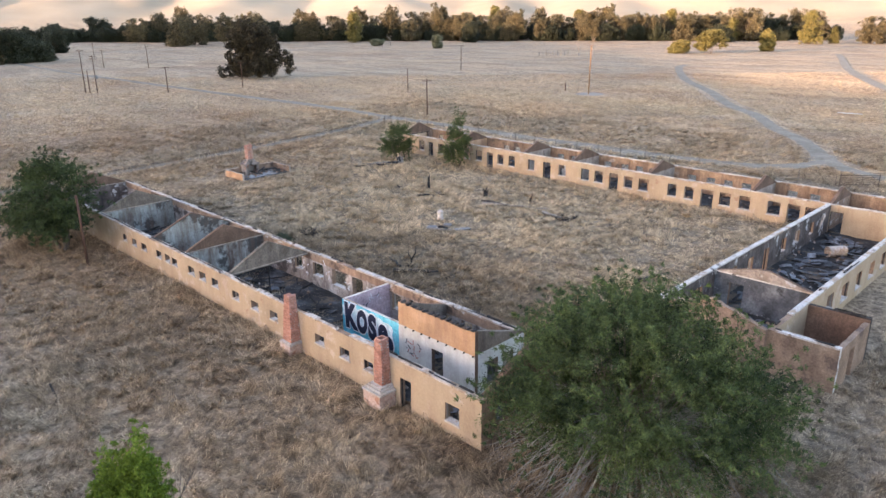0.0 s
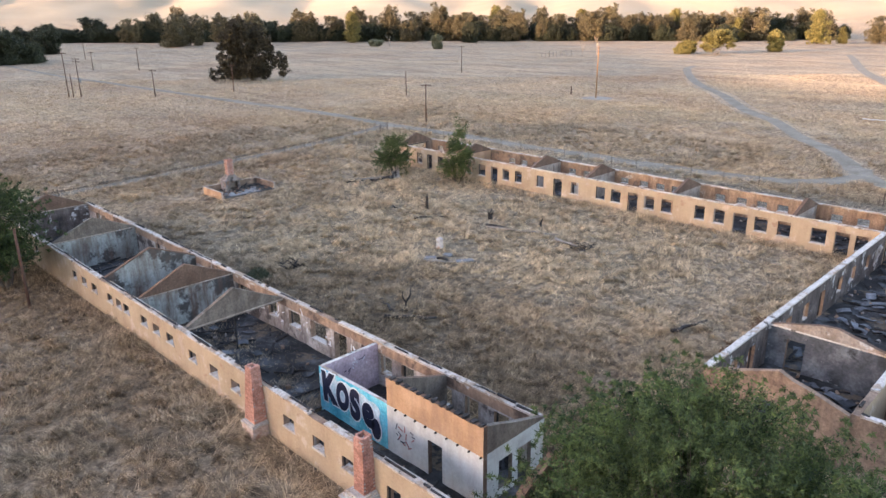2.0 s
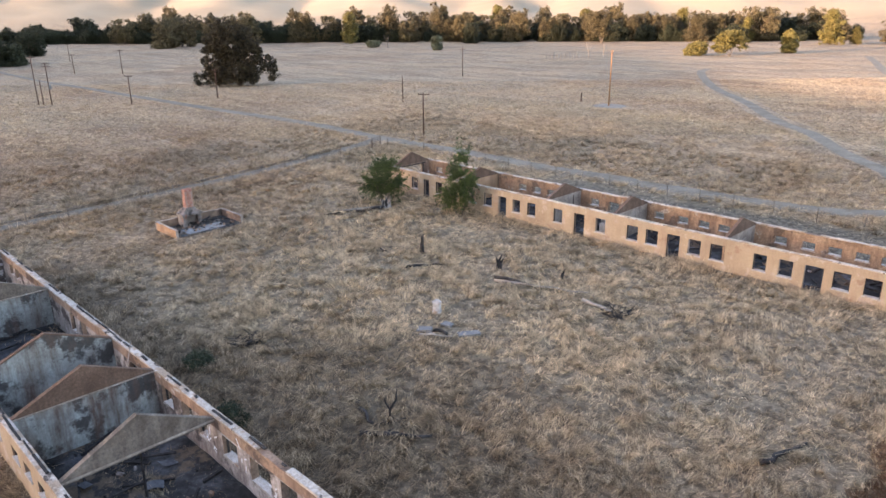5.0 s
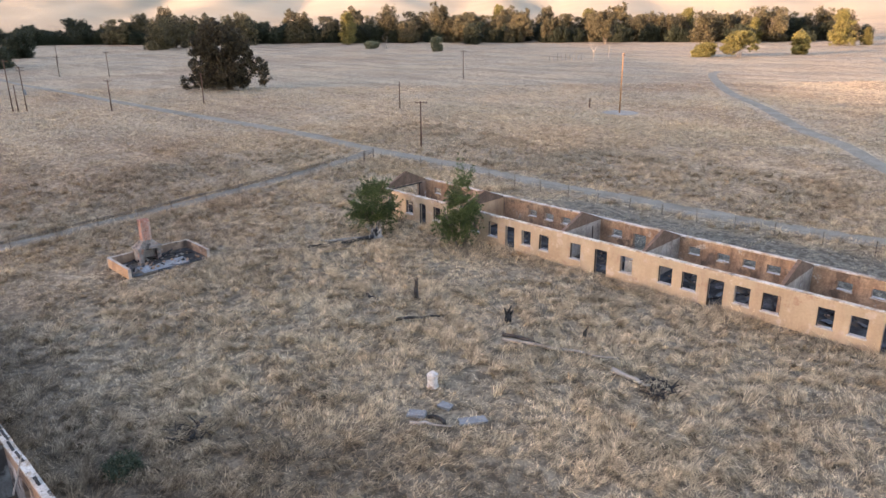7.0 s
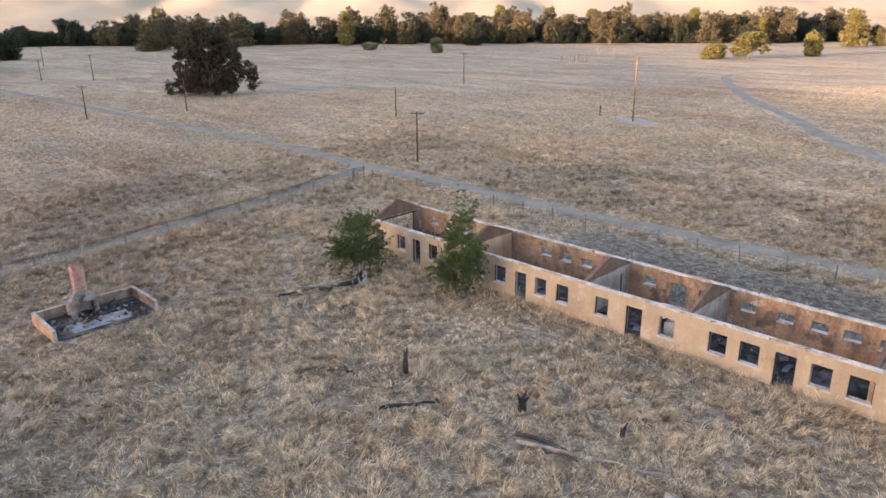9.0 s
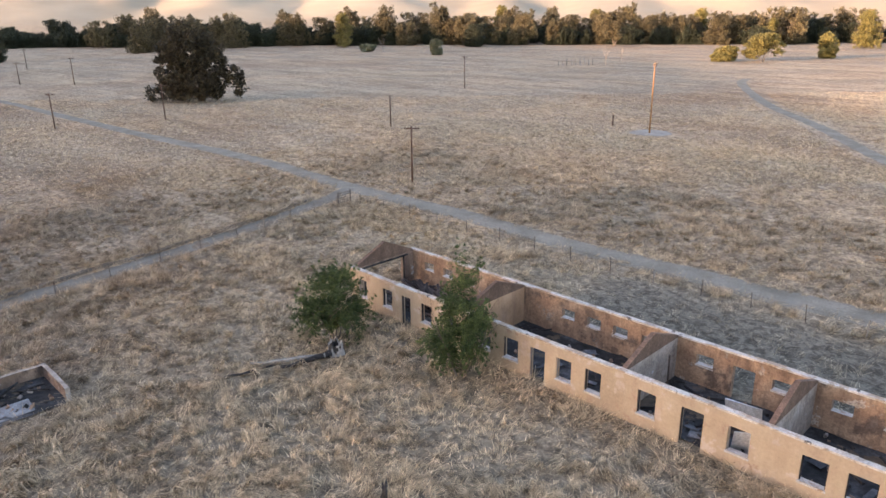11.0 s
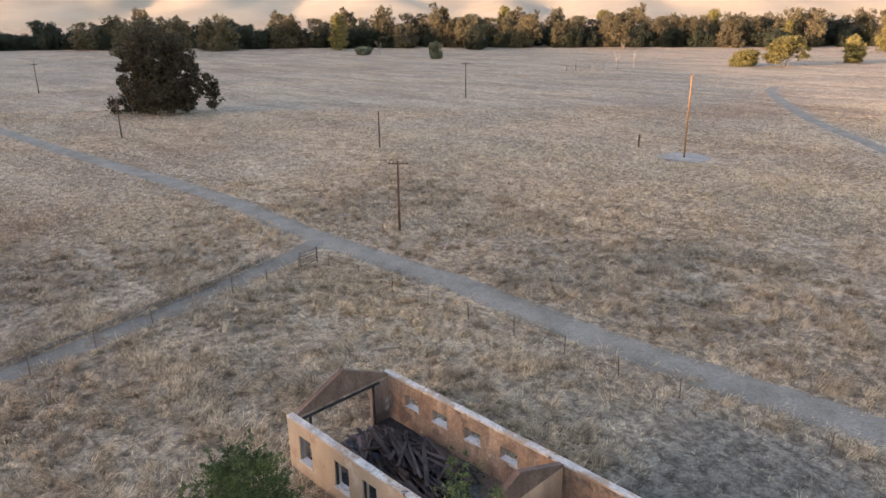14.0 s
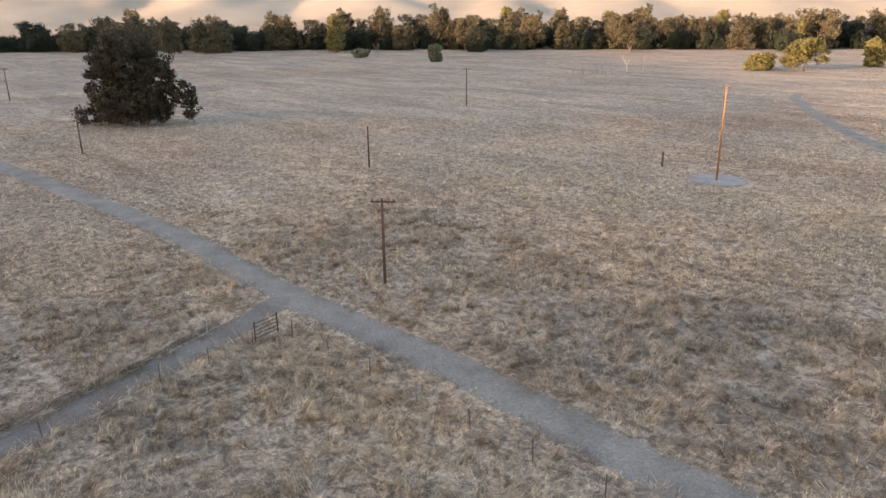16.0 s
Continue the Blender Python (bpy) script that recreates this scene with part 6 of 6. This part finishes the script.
brush(-29.8, 58.6, 1.0, 60, M_CHAR, "tangled pile of dark dead branches", 4)
brush(-44.3, 38.5, 0.9, 40, M_CHAR, "tangled dark dead branches in grass", 5)
brush(-30.2, 38.9, 0.7, 9, M_CHAR, "tangled dark dead branches in grass", 6)
tree("weed_clump", "low grey-green weed bush in dry grass", (-43.6, 34.8, 0), [(0, 0, 0.4, 1.0, 0.8, 0.4)], 60, 30, 0.14, 0.3, M_LEAF_WEED, trunk=(0.6, 0.9, 4, 0.02), seed=81, category="bush")
tree("weed_clump", "low grey-green weed bush in dry grass", (-36.6, 33.1, 0), [(0, 0, 0.4, 1.3, 0.8, 0.4)], 60, 30, 0.14, 0.3, M_LEAF_WEED, trunk=(0.6, 0.9, 4, 0.02), seed=82, category="bush")


M_LEAF_RED = leaf_mat("russet_weed", (0.10, 0.055, 0.032), (0.21, 0.125, 0.07))
for x, y, q in ((-10.9, 45.2, 0.8), (-11.2, 47.6, 1.0), (-10.8, 50.0, 0.9), (-11.4, 52.4, 1.0), (-10.9, 55.2, 0.8), (-11.0, 43.2, 0.7)):
    tree("russet_weed", "clump of tall russet weeds along the courtyard wall", (x, y, 0), [(0, 0, 0.55 * q, 0.8 * q, 1.0 * q, 0.55 * q)], 60, 20, 0.16, 0.26, M_LEAF_RED, trunk=(0.8 * q, 0.9, 4, 0.015), seed=int(y), category="weeds", group="russet weeds", narrow=0.25)
log((-34.8, 156.7), (-30.5, 157.4), 0.11, M_WHITE, "pale pipe lying in the far field", "old_pipe", z=0.25)


# ================= dry grass =================
def track_distance(px, py, pts):
    best = np.full(px.shape, 1e9)
    for (ax, ay), (bx, by) in zip(pts, pts[1:]):
        dx, dy = bx - ax, by - ay
        t = np.clip(((px - ax) * dx + (py - ay) * dy) / (dx * dx + dy * dy), 0, 1)
        best = np.minimum(best, np.hypot(px - ax - t * dx, py - ay - t * dy))
    return best


def grass():
    rng = np.random.default_rng(21)
    n = 230000
    x = rng.uniform(-125, 16, n)
    y = rng.uniform(4, 150, n)
    along = (-x + y) * 0.7071
    side = (x + y) * 0.7071
    keep = (along > 5) & (np.abs(side - 12) < 30 + 0.42 * along)
    keep &= rng.random(n) < np.clip(1.35 - along / 150, 0.25, 1)
    inside = ((x > -67.6) & (x < -9.5) & (y > 23.75) & (y < 31.25)) | ((x > -68.7) & (x < 6) & (y > 71.9) & (y < 78.4)) | ((x > -10.1) & (x < 0.7) & (y > 40.6) & (y < 72)) | ((x > -72.9) & (x < -68.3) & (y > 45.2) & (y < 52.5))
    weeds = inside & (rng.random(n) < np.where(x > -39.5, 0.75, 0.25)) & (x < -24.5) & (y < 32) & (np.sin(x * 0.9) + np.sin(y * 1.7 + x * 0.35) > 0.1)
    strip = np.abs(y - 27.6 - 0.7 * np.sin(x * 0.8)) + 0.5 * np.sin(x * 2.3)
    weeds |= inside & (x > -39.6) & (x < -24.6) & (y < 32) & (strip < 1.15)
    weeds |= inside & (x < -65.8) & (y > 72.6) & (y < 76.4)
    keep &= ~inside | weeds
    trodden = (x > -60 + 4 * np.sin(y)) & (y > 78.4) & (y < 92 + 2 * np.sin(x / 4))
    keep &= ~trodden | (rng.random(n) < 0.2)
    for pts, w in ((ROAD_MAIN, 1.25), (ROAD_LANE, 1.25), (ROAD_FAR, 2.2), (ROAD_EDGE, 2.2)):
        keep &= track_distance(x, y, pts) > w * rng.uniform(0.62, 1.1, n)
    keep &= np.hypot(x + 90.2, y - 153.3) > 3.6
    for a, b in CLEAR:
        keep &= track_distance(x, y, (a, b)) > rng.uniform(0.05, 0.5, n)
    keep &= np.hypot(x + 36.4, y - 48.5) > rng.uniform(0.3, 1.7, n)
    x, y = x[keep], y[keep]
    tall = np.array([noise.noise((a / 7, b / 7, 2.0)) + 0.6 * noise.noise((a / 1.7, b / 1.7, 4.0)) for a, b in zip(x, y)])
    edge = np.minimum(np.abs(y - 23.0) + 9 * (x < -68), np.abs(y - 71.2))
    h = 0.17 + 0.30 * np.clip(tall + 0.25, 0, 1.1) ** 1.2 + 0.24 * (edge < 1.1)
    bank = track_distance(x, y, ROAD_LANE)
    h = np.where((bank < 2.6) & (y < 88), h + 0.32, h)
    h = np.where(rng.random(len(x)) < 0.06, h * 1.7 + 0.08, h)
    ok = (tall > -0.55) | (rng.random(len(x)) < 0.4)
    x, y, h = x[ok], y[ok], h[ok]
    z = np.array([ground_z(a, b) for a, b in zip(x, y)])
    per = 9
    m = len(x) * per
    X, Y, Z, Hh = (np.repeat(q, per) for q in (x, y, z, h))
    a = rng.uniform(0, 2 * np.pi, m)
    rr = rng.random(m) ** 0.6 * np.clip(0.12 + 0.45 * Hh, 0.1, 0.4)
    bx, by = X + rr * np.cos(a), Y + rr * np.sin(a)
    swirl = np.array([5.0 * noise.noise((p / 3.2, q / 3.2, 9.0)) for p, q in zip(x, y)]) + 0.8
    t = np.where(rng.random(m) < 0.3, a, np.repeat(swirl, per) + rng.normal(0, 0.55, m))
    lean = rng.uniform(0.5, 2.1, m) * Hh
    wide = rng.uniform(0.010, 0.030, m)
    s = t + np.pi / 2
    L = Hh * rng.uniform(0.35, 1.15, m)
    v = np.empty((m, 3, 3))
    v[:, 0] = np.stack([bx - wide * np.cos(s), by - wide * np.sin(s), Z - 0.03], 1)
    v[:, 1] = np.stack([bx + wide * np.cos(s), by + wide * np.sin(s), Z - 0.03], 1)
    v[:, 2] = np.stack([bx + lean * np.cos(t), by + lean * np.sin(t), Z + L], 1)
    ob = tri_mesh("dry_grass", v.reshape(-1, 3), np.arange(m * 3).reshape(-1, 3), M_GRASS, kind="stuff")
    tagged(ob, "matted tufts of tall dry golden-grey grass", "grass")
    # taller arching tussocks, each combed its own way
    n = 15000
    x, y = rng.uniform(-112, 12, n), rng.uniform(6, 118, n)
    along, side = (-x + y) * 0.7071, (x + y) * 0.7071
    inside = ((x > -68.4) & (x < -8.8) & (y > 23.2) & (y < 31.9)) | ((x > -69.5) & (x < 6.8) & (y > 71.3) & (y < 79)) | ((x > -58) & (y > 78) & (y < 91)) | ((x > -10.9) & (x < 1.4) & (y > 40) & (y < 72)) | ((x > -73.6) & (x < -67.7) & (y > 44.6) & (y < 53.1))
    keep = ~inside & (along > 5) & (np.abs(side - 12) < 30 + 0.42 * along)
    for pts in (ROAD_MAIN, ROAD_LANE, ROAD_FAR):
        keep &= track_distance(x, y, pts) > 2.3
    drift = np.array([noise.noise((a / 11, b / 11, 6.0)) + 0.5 * noise.noise((a / 3, b / 3, 8.0)) for a, b in zip(x, y)])
    keep &= drift > rng.uniform(-0.45, 0.35, n)
    x, y = x[keep], y[keep]
    z = np.array([ground_z(a, b) for a, b in zip(x, y)])
    swirl = np.array([4.0 * noise.noise((p / 9, q / 9, 9.0)) for p, q in zip(x, y)]) + rng.normal(0, 0.7, len(x))
    size = rng.uniform(0.6, 1.35, len(x))
    per = 34
    m = len(x) * per
    X, Y, Z, S, T = (np.repeat(q, per) for q in (x, y, z, size, swirl))
    a = rng.uniform(0, 2 * np.pi, m)
    rr = rng.random(m) ** 0.7 * 0.34 * S
    bx, by = X + rr * np.cos(a), Y + rr * np.sin(a)
    t = T + rng.normal(0, 0.5, m)
    wide = rng.uniform(0.010, 0.024, m)
    cs, sn = np.cos(t + np.pi / 2) * wide, np.sin(t + np.pi / 2) * wide
    L = S * rng.uniform(0.55, 1.1, m)
    out = L * rng.uniform(0.7, 1.5, m)
    mx, my, mz = bx + 0.4 * out * np.cos(t), by + 0.4 * out * np.sin(t), Z + 0.46 * L
    v = np.empty((m, 5, 3))
    v[:, 0] = np.stack([bx - cs, by - sn, Z - 0.03], 1)
    v[:, 1] = np.stack([bx + cs, by + sn, Z - 0.03], 1)
    v[:, 2] = np.stack([mx + cs * 0.8, my + sn * 0.8, mz], 1)
    v[:, 3] = np.stack([mx - cs * 0.8, my - sn * 0.8, mz], 1)
    v[:, 4] = np.stack([bx + out * np.cos(t), by + out * np.sin(t), Z + 0.34 * L], 1)
    tri = (np.arange(m)[:, None, None] * 5 + np.array([[0, 1, 2], [0, 2, 3], [3, 2, 4]])[None]).reshape(-1, 3)
    ob = tri_mesh("grass_tussocks", v.reshape(-1, 3), tri, M_TUSSOCK, kind="stuff")
    tagged(ob, "arching golden tussocks of tall dry grass", "grass")
    # coarser stands of grass over the far field
    n = 110000
    along = 95 + 135 * rng.random(n) ** 1.5
    side = (rng.random(n) - 0.5) * (1.5 * along + 60) + 10
    x, y = (side - along) * 0.7071, (side + along) * 0.7071
    keep = (x < -125) | (x > 16) | (y > 150) | (along > 135)
    for pts, w in ((ROAD_MAIN, 1.6), (ROAD_LANE, 1.6), (ROAD_FAR, 2.8), (ROAD_EDGE, 2.8)):
        keep &= track_distance(x, y, pts) > w
    keep &= np.hypot(x + 90.2, y - 153.3) > 4.5
    x, y = x[keep], y[keep]
    z = np.array([ground_z(a, b) for a, b in zip(x, y)])
    per = 7
    m = len(x) * per
    X, Y, Z = (np.repeat(q, per) for q in (x, y, z))
    a = rng.uniform(0, 2 * np.pi, m)
    rr = rng.random(m) * 0.7
    bx, by = X + rr * np.cos(a), Y + rr * np.sin(a)
    wide = rng.uniform(0.03, 0.075, m)
    t = rng.uniform(0, 2 * np.pi, m)
    lean = rng.uniform(0.05, 0.35, m)
    v = np.empty((m, 3, 3))
    v[:, 0] = np.stack([bx - wide * np.cos(t), by - wide * np.sin(t), Z - 0.05], 1)
    v[:, 1] = np.stack([bx + wide * np.cos(t), by + wide * np.sin(t), Z - 0.05], 1)
    v[:, 2] = np.stack([bx - lean * np.sin(t), by + lean * np.cos(t), Z + rng.uniform(0.08, 0.26, m)], 1)
    ob = tri_mesh("dry_grass", v.reshape(-1, 3), np.arange(m * 3).reshape(-1, 3), M_GRASS_FAR, kind="stuff")
    tagged(ob, "pale dry grass covering the far field", "grass")


grass()
